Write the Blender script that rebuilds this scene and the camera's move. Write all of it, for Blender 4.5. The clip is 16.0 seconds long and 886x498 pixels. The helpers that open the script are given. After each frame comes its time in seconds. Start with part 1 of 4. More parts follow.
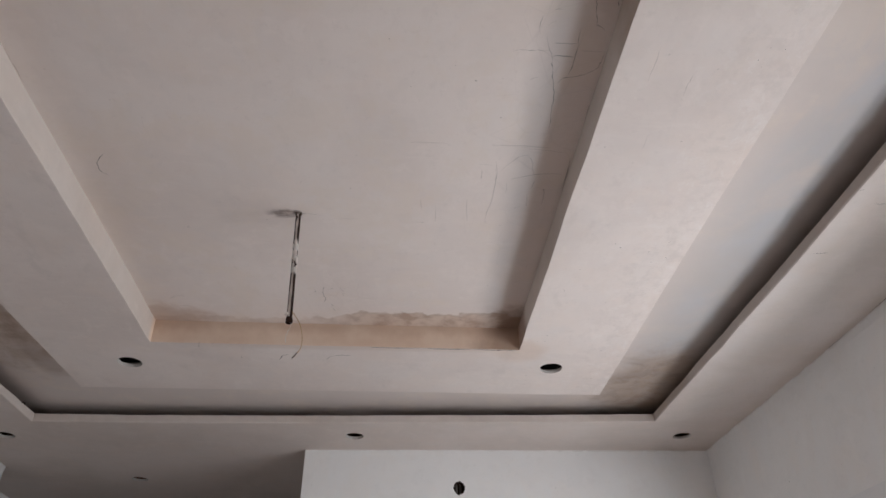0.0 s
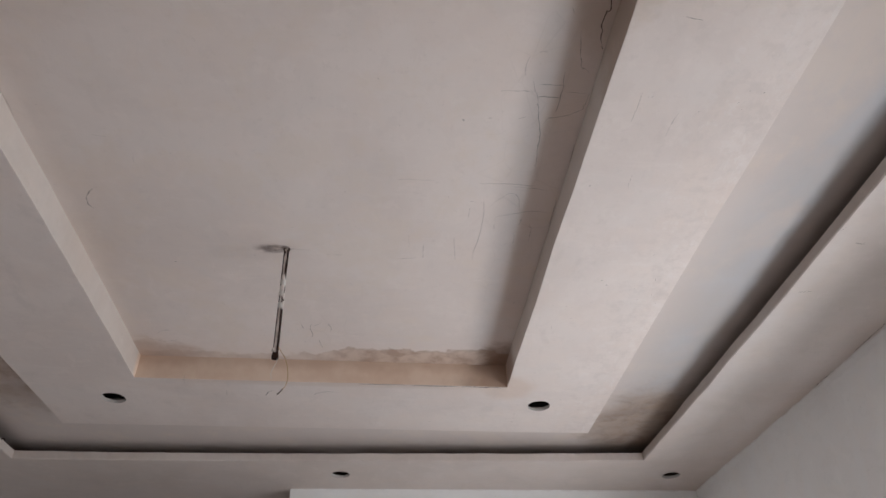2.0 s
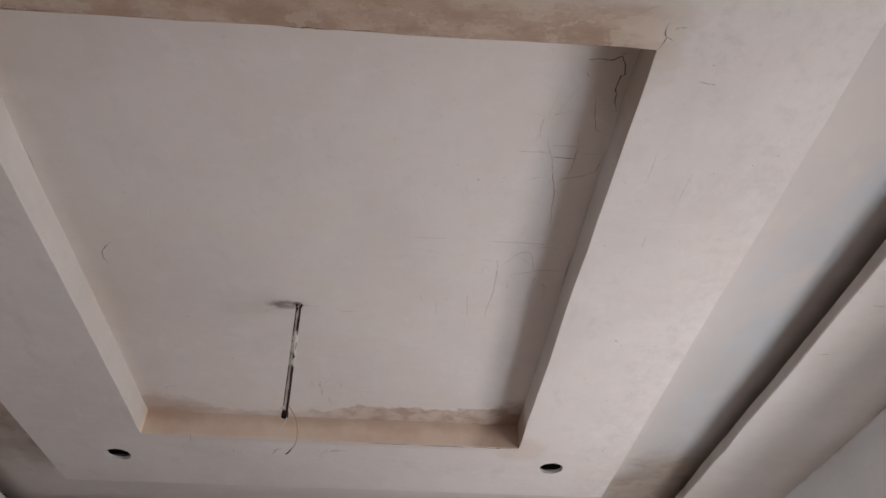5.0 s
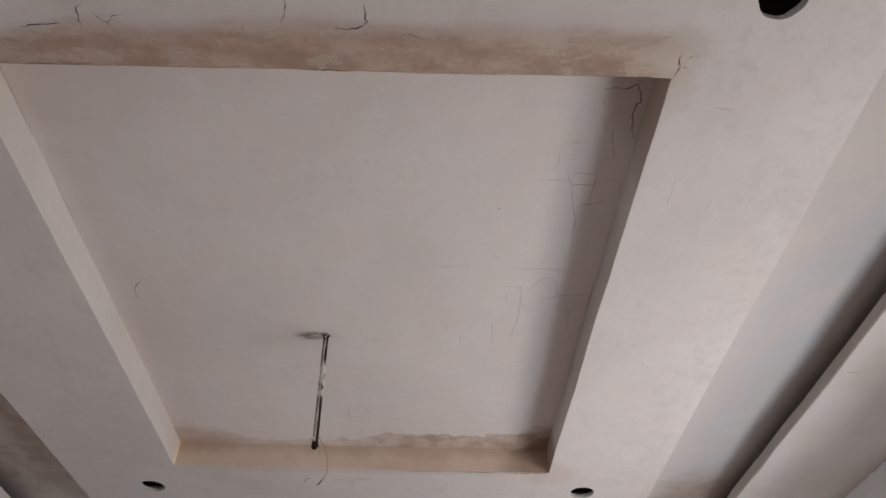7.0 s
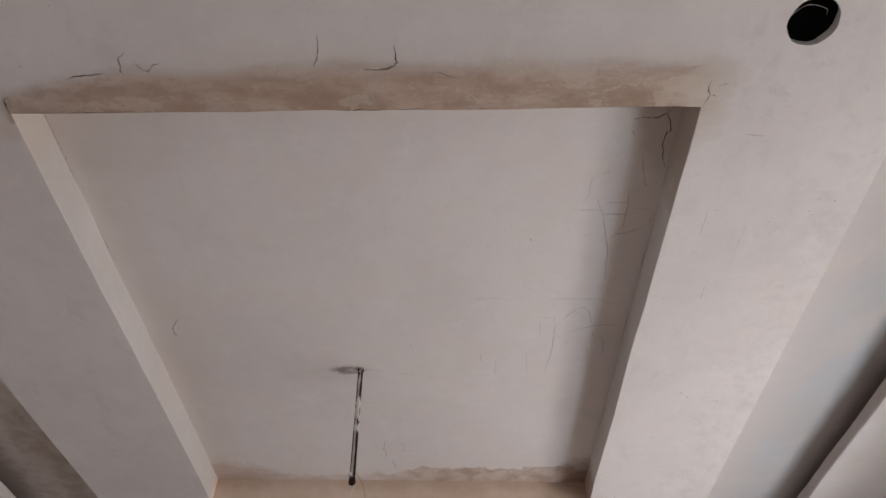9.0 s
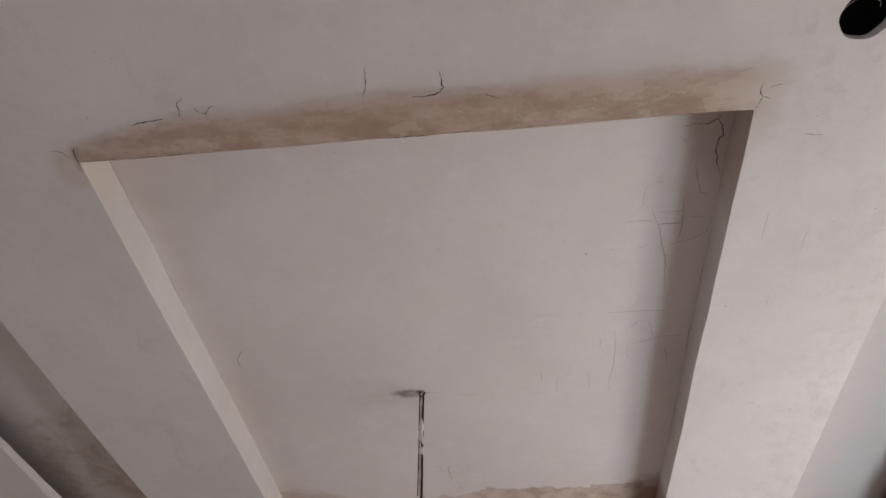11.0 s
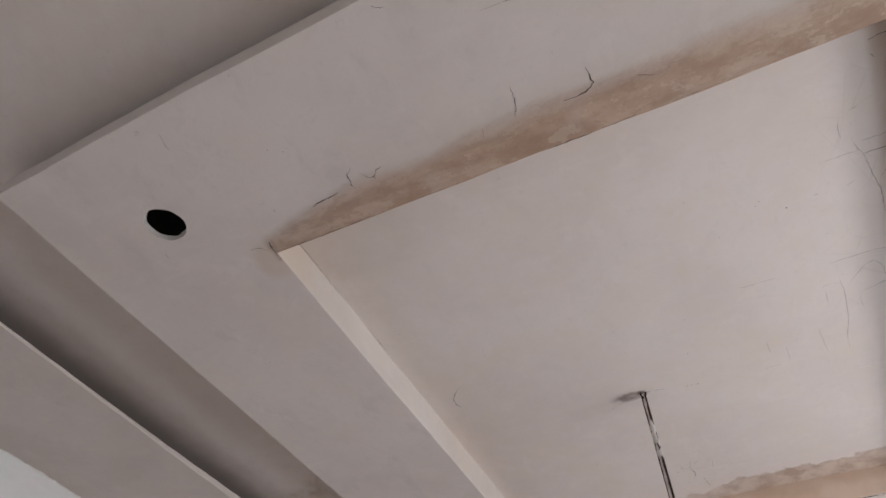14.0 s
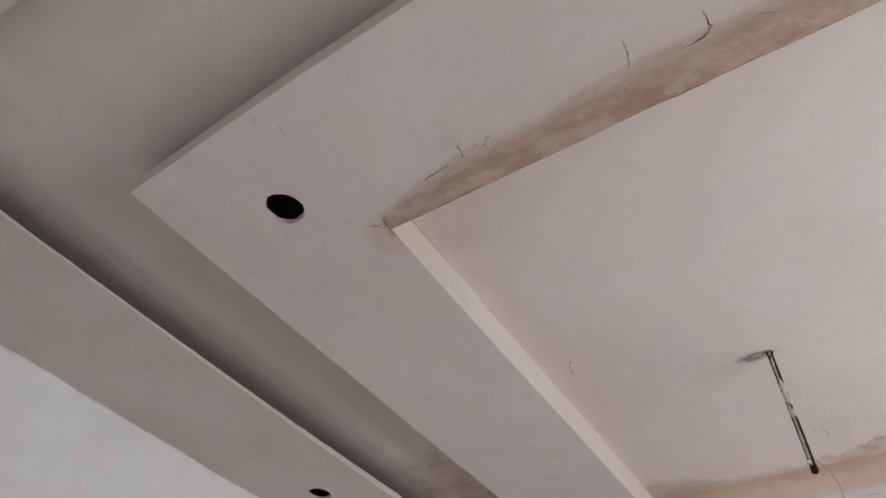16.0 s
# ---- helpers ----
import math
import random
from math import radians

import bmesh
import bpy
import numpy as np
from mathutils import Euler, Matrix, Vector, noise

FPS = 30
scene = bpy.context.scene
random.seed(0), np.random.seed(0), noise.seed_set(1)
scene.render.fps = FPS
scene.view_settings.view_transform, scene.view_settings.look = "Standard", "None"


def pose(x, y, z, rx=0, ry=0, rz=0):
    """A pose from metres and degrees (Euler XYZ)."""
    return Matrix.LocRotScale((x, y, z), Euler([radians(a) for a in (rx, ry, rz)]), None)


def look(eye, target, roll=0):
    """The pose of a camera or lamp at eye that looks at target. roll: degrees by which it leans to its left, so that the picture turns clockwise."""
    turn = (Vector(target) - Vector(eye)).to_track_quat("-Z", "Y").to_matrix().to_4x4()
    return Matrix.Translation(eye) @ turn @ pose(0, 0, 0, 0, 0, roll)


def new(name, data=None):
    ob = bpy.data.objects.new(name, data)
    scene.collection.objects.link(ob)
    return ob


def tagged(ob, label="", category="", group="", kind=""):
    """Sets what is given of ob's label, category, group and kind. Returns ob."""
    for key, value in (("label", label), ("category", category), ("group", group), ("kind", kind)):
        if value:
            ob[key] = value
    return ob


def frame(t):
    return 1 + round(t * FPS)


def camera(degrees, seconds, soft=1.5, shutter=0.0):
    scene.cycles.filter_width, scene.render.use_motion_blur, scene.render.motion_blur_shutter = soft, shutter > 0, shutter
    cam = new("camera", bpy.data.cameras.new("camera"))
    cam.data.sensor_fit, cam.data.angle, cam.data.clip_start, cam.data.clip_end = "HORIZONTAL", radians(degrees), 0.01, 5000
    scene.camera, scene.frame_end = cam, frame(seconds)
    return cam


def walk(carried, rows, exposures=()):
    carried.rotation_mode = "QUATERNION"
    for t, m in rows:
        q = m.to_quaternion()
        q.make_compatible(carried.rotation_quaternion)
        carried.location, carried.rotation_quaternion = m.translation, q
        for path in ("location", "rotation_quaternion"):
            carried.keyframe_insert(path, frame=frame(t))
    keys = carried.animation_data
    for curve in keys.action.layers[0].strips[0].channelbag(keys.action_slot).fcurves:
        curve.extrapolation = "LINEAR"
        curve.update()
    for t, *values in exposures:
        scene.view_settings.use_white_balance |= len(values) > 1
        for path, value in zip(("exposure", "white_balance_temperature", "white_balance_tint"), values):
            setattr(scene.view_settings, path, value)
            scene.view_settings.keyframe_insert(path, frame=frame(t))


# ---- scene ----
cam = camera(64.8, 16.0)
PATH = [
    (0, (0.114, 0.082, 1.415), (0.227, 1.726, 2.549), -0.5),
    (0.5, (0.111, 0.085, 1.412), (0.242, 1.714, 2.567), -0.8),
    (1, (0.114, 0.078, 1.414), (0.255, 1.694, 2.584), -0.8),
    (1.5, (0.123, 0.079, 1.412), (0.265, 1.683, 2.599), -0.6),
    (2, (0.124, 0.071, 1.409), (0.26, 1.652, 2.626), -0.7),
    (2.5, (0.123, 0.071, 1.412), (0.269, 1.641, 2.643), -0.9),
    (3, (0.118, 0.075, 1.414), (0.259, 1.641, 2.65), -0.4),
    (3.5, (0.118, 0.065, 1.418), (0.252, 1.613, 2.677), 0.3),
    (4, (0.114, 0.071, 1.421), (0.241, 1.592, 2.714), 0.3),
    (6.5, (0.106, 0.04, 1.422), (0.157, 1.5, 2.787), 0.7),
    (7, (0.107, 0.029, 1.423), (0.142, 1.478, 2.801), 0.6),
    (7.5, (0.106, 0.033, 1.421), (0.134, 1.464, 2.817), 0.8),
    (8, (0.103, 0.033, 1.422), (0.122, 1.449, 2.835), 1.1),
    (8.5, (0.098, 0.024, 1.426), (0.084, 1.428, 2.851), 1.4),
    (11, (0.082, 0.004, 1.423), (-0.106, 1.348, 2.892), 2.7),
    (11.5, (0.077, 0.002, 1.425), (-0.178, 1.332, 2.896), 3.4),
    (12, (0.065, -0.012, 1.422), (-0.256, 1.303, 2.894), 3.5),
    (12.5, (0.045, 0.014, 1.43), (-0.344, 1.294, 2.917), 3.2),
    (13, (0.028, 0.005, 1.427), (-0.43, 1.249, 2.925), 2.6),
    (13.5, (0.016, 0.006, 1.43), (-0.529, 1.211, 2.93), 2.0),
    (14, (0.016, -0.008, 1.432), (-0.598, 1.178, 2.922), 2.1),
    (14.5, (0.007, -0.014, 1.428), (-0.656, 1.157, 2.908), 3.0),
    (15, (0.011, -0.02, 1.437), (-0.711, 1.14, 2.897), 3.5),
    (15.5, (-0.003, -0.023, 1.442), (-0.808, 1.104, 2.884), 5.1),
    (16, (-0.059, -0.028, 1.415), (-0.904, 1.079, 2.849), 5.7),
]
EXPOSURE = [(0, -0.53, 6480, 13), (7, -0.62, 6480, 13), (11, -0.58, 6480, 13), (12.5, -0.43, 6480, 13), (15, -0.27, 6480, 13), (16, -0.21, 6480, 13)]
walk(cam, [(t, look(eye, target, roll)) for t, eye, target, roll in PATH], EXPOSURE)

# ---- world and light: daylight through one window in the east wall ----
world = bpy.data.worlds.new("sky")
scene.world = world
world.use_nodes = True
wn = world.node_tree
sky = wn.nodes.new("ShaderNodeTexSky")
sky.sky_type = 'NISHITA'
sky.sun_disc = False
sky.sun_elevation, sky.sun_rotation = radians(48), radians(-60)
wn.links.new(sky.outputs[0], wn.nodes["Background"].inputs[0])
wn.nodes["Background"].inputs[1].default_value = 0.12

sun_data = bpy.data.lights.new("sun", 'SUN')
sun_data.energy, sun_data.angle, sun_data.color = 2.5, radians(0.5), (1.0, 0.95, 0.88)
sun = new("sun", sun_data)
sun.matrix_world = look((-6, 8, 12), (0, 0, 0))

WIN_Y0, WIN_Y1, WIN_Z0, WIN_Z1 = 0.72, 3.38, 0.90, 2.172


def window_light(name, z, height, x, watts, colour):
    """The sky's light in one half of the window's opening: it falls inwards and somewhat downwards."""
    data = bpy.data.lights.new(name, 'AREA')
    data.shape, data.size, data.size_y = 'RECTANGLE', WIN_Y1 - WIN_Y0 - 0.12, height
    data.energy, data.color = watts, colour
    lamp = new(name, data)
    y, tilt = (WIN_Y0 + WIN_Y1) / 2, radians(14)
    lamp.matrix_world = look((x, y, z), (x - math.cos(tilt), y, z - math.sin(tilt)))


window_light("window_daylight_upper", 1.84, 0.56, 2.19, 41.8, (1.0, 0.965, 0.93))
window_light("window_daylight_lower", 1.27, 0.56, 2.19, 41.8, (0.80, 0.92, 1.0))

# ---- plan ----
Z_LOW, Z_SLAB = 2.80, 2.908            # underside of frame and border; underside of the slab
TRAY = (-0.960, 0.902, 0.642, 2.863)   # x0, y0, x1, y1 of the sunk tray
TRAY_EDGE = [(-0.956, 0.911), (0.642, 0.896), (0.641, 2.863), (-0.964, 2.863)]   # its corners, a little out of square
RING = [(-1.494, 0.452), (-0.80, 0.421), (1.114, 0.360), (1.115, 1.90), (1.124, 3.346), (-0.182, 3.356), (-1.432, 3.366), (-1.467, 2.20)]   # outer edge of the hanging frame
LIP = [(-1.882, -0.03), (1.531, -0.03), (1.531, 2.40), (1.519, 3.697), (0.95, 3.738), (-0.392, 3.808), (-1.278, 3.838), (-1.855, 3.842), (-1.868, 2.40), (-1.878, 1.60)]   # inner edge of the border
X_W, X_E, Y_S, Y_N = -2.43, 2.02, -0.55, 4.249
LEAN_N, LEAN_E = -0.0345, -0.019       # the north and east walls stand a little out of square
PASS_X0, PASS_X1, PASS_Y0, PASS_Y1 = -2.64, -0.435, 4.645, 8.60


# ---- node helpers ----
class Nodes:
    def __init__(self, name):
        self.mat = bpy.data.materials.new(name)
        self.mat.use_nodes = True
        self.t = self.mat.node_tree
        self.bsdf = self.t.nodes["Principled BSDF"]
        self.co = self.t.nodes.new("ShaderNodeTexCoord").outputs["Object"]
        sep = self.t.nodes.new("ShaderNodeSeparateXYZ")
        self.t.links.new(self.co, sep.inputs[0])
        self.x, self.y, self.z = sep.outputs

    def put(self, socket, value):
        if isinstance(value, (int, float, tuple)):
            socket.default_value = value
        else:
            self.t.links.new(value, socket)

    def m(self, op, a, b=0.0):
        n = self.t.nodes.new("ShaderNodeMath")
        n.operation = op
        self.put(n.inputs[0], a)
        self.put(n.inputs[1], b)
        return n.outputs[0]

    def ramp(self, v, lo, hi):
        """0 at lo, 1 at hi, smooth between."""
        n = self.t.nodes.new("ShaderNodeMapRange")
        n.interpolation_type = 'SMOOTHSTEP'
        self.put(n.inputs["Value"], v)
        if lo < hi:
            n.inputs["From Min"].default_value, n.inputs["From Max"].default_value = lo, hi
        else:
            n.inputs["From Min"].default_value, n.inputs["From Max"].default_value = hi, lo
            n.inputs["To Min"].default_value, n.inputs["To Max"].default_value = 1.0, 0.0
        return n.outputs[0]

    def noise(self, scale, detail=4.0, rough=0.55, stretch=(1, 1, 1), distort=0.0, shift=(0, 0, 0)):
        mp = self.t.nodes.new("ShaderNodeMapping")
        mp.inputs["Scale"].default_value = stretch
        mp.inputs["Location"].default_value = shift
        self.t.links.new(self.co, mp.inputs[0])
        n = self.t.nodes.new("ShaderNodeTexNoise")
        n.inputs["Scale"].default_value, n.inputs["Detail"].default_value = scale, detail
        n.inputs["Roughness"].default_value, n.inputs["Distortion"].default_value = rough, distort
        self.t.links.new(mp.outputs[0], n.inputs["Vector"])
        return n.outputs["Fac"]

    def mix(self, fac, a, b):
        n = self.t.nodes.new("ShaderNodeMix")
        n.data_type = 'RGBA'
        self.put(n.inputs[0], fac)
        self.put(n.inputs[6], (*a, 1.0) if isinstance(a, tuple) else a)
        self.put(n.inputs[7], (*b, 1.0) if isinstance(b, tuple) else b)
        return n.outputs[2]

    def blob(self, cx, cy, rx, ry, wobble=None, amount=0.5):
        """1 in the middle of an uneven patch, 0 outside."""
        a = self.m('POWER', self.m('ABSOLUTE', self.m('DIVIDE', self.m('SUBTRACT', self.x, cx), rx)), 2.0)
        b = self.m('POWER', self.m('ABSOLUTE', self.m('DIVIDE', self.m('SUBTRACT', self.y, cy), ry)), 2.0)
        d = self.m('SQRT', self.m('ADD', a, b))
        if wobble is not None:
            d = self.m('ADD', d, self.m('MULTIPLY', self.m('SUBTRACT', wobble, 0.5), amount * 2))
        return self.ramp(d, 1.0, 0.45)

    def bump(self, height, strength, distance=0.002, after=None):
        n = self.t.nodes.new("ShaderNodeBump")
        n.inputs["Strength"].default_value, n.inputs["Distance"].default_value = strength, distance
        self.put(n.inputs["Height"], height)
        if after is not None:
            self.t.links.new(after, n.inputs["Normal"])
        return n.outputs[0]

    def done(self, colour, rough=0.85, normal=None):
        self.put(self.bsdf.inputs["Base Color"], (*colour, 1.0) if isinstance(colour, tuple) else colour)
        self.put(self.bsdf.inputs["Roughness"], rough)
        self.bsdf.inputs["Specular IOR Level"].default_value = 0.25
        if normal is not None:
            self.t.links.new(normal, self.bsdf.inputs["Normal"])
        return self.mat


def plaster_base(n, tint=(0.81, 0.738, 0.698), dull=(0.745, 0.668, 0.628)):
    """Whitewashed plaster: cloudy tone, fine grain, hand-trowelled unevenness."""
    cloud = n.noise(1.7, 5, 0.6, distort=0.4)
    fine = n.noise(38, 5, 0.7)
    brush = n.noise(7, 4, 0.6, stretch=(1.0, 3.2, 1.0), distort=0.6)
    c = n.mix(n.ramp(cloud, 0.34, 0.68), tint, dull)
    c = n.mix(n.m('MULTIPLY', n.ramp(brush, 0.5, 0.75), 0.35), c, tuple(v * 1.04 for v in tint))
    dab = n.noise(13, 5, 0.65, stretch=(1.0, 0.7, 1.0), distort=0.3, shift=(2, 5, 3))
    c = n.mix(n.m('MULTIPLY', n.ramp(dab, 0.54, 0.63), 0.16), c, tuple(v * 0.84 for v in tint))
    c = n.mix(n.m('MULTIPLY', n.ramp(dab, 0.43, 0.36), 0.22), c, tuple(min(0.9, v * 1.07) for v in tint))
    c = n.mix(n.m('MULTIPLY', n.ramp(fine, 0.56, 0.74), 0.32), c, tuple(v * 0.86 for v in dull))
    warm = n.noise(5.2, 4, 0.6, shift=(7, 3, 1), distort=0.3)
    c = n.mix(n.m('MULTIPLY', n.ramp(warm, 0.46, 0.66), 0.30), c, (tint[0] * 1.0, tint[1] * 0.955, tint[2] * 0.915))
    cool = n.noise(3.4, 4, 0.6, shift=(1, 8, 4), distort=0.3)
    c = n.mix(n.m('MULTIPLY', n.ramp(cool, 0.50, 0.68), 0.28), c, (tint[0] * 0.93, tint[1] * 0.955, tint[2] * 0.975))
    speck = n.noise(55, 2, 0.5)
    c = n.mix(n.m('MULTIPLY', n.ramp(speck, 0.76, 0.80), 0.5), c, (0.33, 0.29, 0.26))
    wavy = n.noise(2.6, 2, 0.5)
    nrm = n.bump(wavy, 0.3, 0.008)
    nrm = n.bump(brush, 0.12, 0.003, nrm)
    nrm = n.bump(fine, 0.4, 0.0012, nrm)
    return c, nrm


STAIN_A, STAIN_B, STAIN_C = (0.46, 0.305, 0.215), (0.60, 0.445, 0.345), (0.29, 0.185, 0.13)


def frame_material():
    """Frame underside: damp stains round the tray's edge, worst along the south side."""
    n = Nodes("stained_frame_plaster")
    c, nrm = plaster_base(n)
    wob = n.noise(5.5, 5, 0.6, stretch=(0.6, 1, 1))
    blot = n.noise(8, 6, 0.62, stretch=(0.65, 1.15, 1), distort=0.15)
    inx = n.m('MULTIPLY', n.ramp(n.x, TRAY[0] - 0.015, TRAY[0] + 0.02), n.ramp(n.x, TRAY[2] + 0.05, TRAY[2] - 0.07))
    away = n.m('SUBTRACT', n.m('SUBTRACT', TRAY[1], n.m('MULTIPLY', n.x, 0.0094)), n.y)   # the south edge runs a little askew
    edge = n.m('ADD', away, n.m('MULTIPLY', n.m('SUBTRACT', wob, 0.5), 0.085))
    edge = n.m('ADD', edge, n.m('MULTIPLY', n.ramp(n.x, -0.60, -1.0), 0.052))
    wet = n.m('MULTIPLY', n.m('MULTIPLY', n.ramp(edge, 0.130, 0.070), inx), n.ramp(away, -0.03, -0.02))
    haze = n.m('MULTIPLY', n.m('MULTIPLY', n.ramp(edge, 0.21, 0.09), n.ramp(n.x, -0.7, -0.3)), n.m('MULTIPLY', n.ramp(n.x, TRAY[2] + 0.10, TRAY[2] - 0.15), n.ramp(away, -0.03, -0.02)))
    c = n.mix(n.m('MULTIPLY', haze, 0.34), c, (0.58, 0.48, 0.405))
    tone = n.mix(n.ramp(blot, 0.38, 0.66), STAIN_B, STAIN_A)
    c = n.mix(n.m('MULTIPLY', wet, 0.80), c, tone)
    core = n.m('MULTIPLY', n.ramp(edge, 0.07, 0.035), n.ramp(blot, 0.42, 0.62))
    c = n.mix(n.m('MULTIPLY', n.m('MULTIPLY', core, wet), 0.35), c, STAIN_C)
    flake = n.noise(15, 6, 0.68, stretch=(0.7, 1.05, 1), distort=0.05, shift=(0.4, 2.0, 0))
    rosy = n.m('MULTIPLY', n.ramp(n.x, -1.0, -0.5), n.ramp(n.x, 0.45, 0.05))
    c = n.mix(n.m('MULTIPLY', n.m('MULTIPLY', rosy, wet), 0.30), c, (0.58, 0.385, 0.285))
    c = n.mix(n.m('MULTIPLY', n.m('MULTIPLY', n.ramp(flake, 0.53, 0.56), wet), 0.36), c, (0.42, 0.28, 0.20))
    streak = n.noise(16, 5, 0.6, stretch=(0.28, 1.5, 1), shift=(1, 6, 0))
    c = n.mix(n.m('MULTIPLY', n.m('MULTIPLY', n.ramp(streak, 0.50, 0.62), wet), 0.35), c, (0.40, 0.265, 0.19))
    c = n.mix(n.m('MULTIPLY', n.m('MULTIPLY', n.ramp(flake, 0.445, 0.42), wet), 0.45), c, (0.66, 0.55, 0.44))
    # north-east and north-west corners, north edge
    c = n.mix(n.m('MULTIPLY', n.blob(TRAY[2] + 0.01, TRAY[3] + 0.01, 0.15, 0.15, wob, 0.5), 0.36), c, (0.66, 0.50, 0.39))
    c = n.mix(n.m('MULTIPLY', n.blob(-0.10, TRAY[3] + 0.0, 0.95, 0.05, wob, 0.3), 0.35), c, (0.62, 0.50, 0.42))
    c = n.mix(n.m('MULTIPLY', n.blob(TRAY[0] - 0.02, TRAY[1] + 0.03, 0.07, 0.09, wob, 0.4), 0.4), c, STAIN_B)
    c = n.mix(n.m('MULTIPLY', n.blob(TRAY[2] + 0.01, TRAY[1] - 0.02, 0.085, 0.14, blot, 1.0), 0.42), c, (0.58, 0.48, 0.38))
    # chipped, brushed-over east edge
    chip = n.noise(26, 4, 0.7, stretch=(1.6, 0.45, 1), distort=0.8)
    near_edge = n.m('MULTIPLY', n.ramp(n.x, 0.95, 1.10), n.ramp(chip, 0.55, 0.62))
    c = n.mix(n.m('MULTIPLY', near_edge, 0.22), c, (0.86, 0.83, 0.81))
    scuff = n.noise(6.5, 6, 0.68, stretch=(1.3, 0.8, 1), distort=0.2, shift=(3, 1, 0))
    c = n.mix(n.m('MULTIPLY', n.ramp(scuff, 0.54, 0.70), 0.28), c, (0.62, 0.565, 0.53))
    smut = n.noise(17, 6, 0.7, distort=0.15, shift=(9, 2, 0))
    dirty = n.m('MAXIMUM', n.blob(0.84, 0.80, 0.24, 0.20, scuff, 0.9), n.m('MULTIPLY', n.ramp(n.x, 0.84, 1.02), 0.7))
    c = n.mix(n.m('MULTIPLY', n.m('MULTIPLY', n.ramp(smut, 0.50, 0.64), dirty), 0.22), c, (0.50, 0.455, 0.425))
    c = n.mix(n.m('MULTIPLY', n.m('MULTIPLY', n.ramp(smut, 0.44, 0.38), n.ramp(n.x, 0.75, 1.0)), 0.2), c, (0.87, 0.83, 0.81))
    swell = n.bump(n.m('MULTIPLY', wet, n.m('ADD', 0.7, n.m('MULTIPLY', blot, 0.6))), 0.5, 0.012, nrm)
    return n.done(c, 0.86, swell)


def tray_side_material():
    """Tray sides: buff, brown near the slab and in the north-east corner."""
    n = Nodes("stained_tray_side")
    c, nrm = plaster_base(n, (0.67, 0.607, 0.563), (0.61, 0.543, 0.496))
    wob = n.noise(6, 5, 0.6)
    north = n.ramp(n.y, TRAY[3] - 0.05, TRAY[3] - 0.004)
    c = n.mix(n.m('MULTIPLY', north, 0.85), c, n.mix(n.ramp(wob, 0.35, 0.65), (0.84, 0.665, 0.53), (0.77, 0.575, 0.44)))
    up = n.m('ADD', n.z, n.m('MULTIPLY', n.m('SUBTRACT', wob, 0.5), 0.09))
    c = n.mix(n.m('MULTIPLY', n.m('MULTIPLY', n.ramp(up, 2.84, 2.90), north), 0.3), c, STAIN_A)
    c = n.mix(n.m('MULTIPLY', n.blob(TRAY[2], TRAY[3], 0.22, 0.25, wob, 0.6), 0.62), c, (0.33, 0.20, 0.135))
    c = n.mix(n.m('MULTIPLY', n.blob(TRAY[2], TRAY[1], 0.15, 0.38, wob, 0.5), 0.75), c, (0.42, 0.325, 0.26))
    c = n.mix(n.m('MULTIPLY', n.blob(TRAY[0], TRAY[1], 0.15, 0.20, wob, 0.5), 0.5), c, (0.66, 0.535, 0.43))
    return n.done(c, 0.86, nrm)


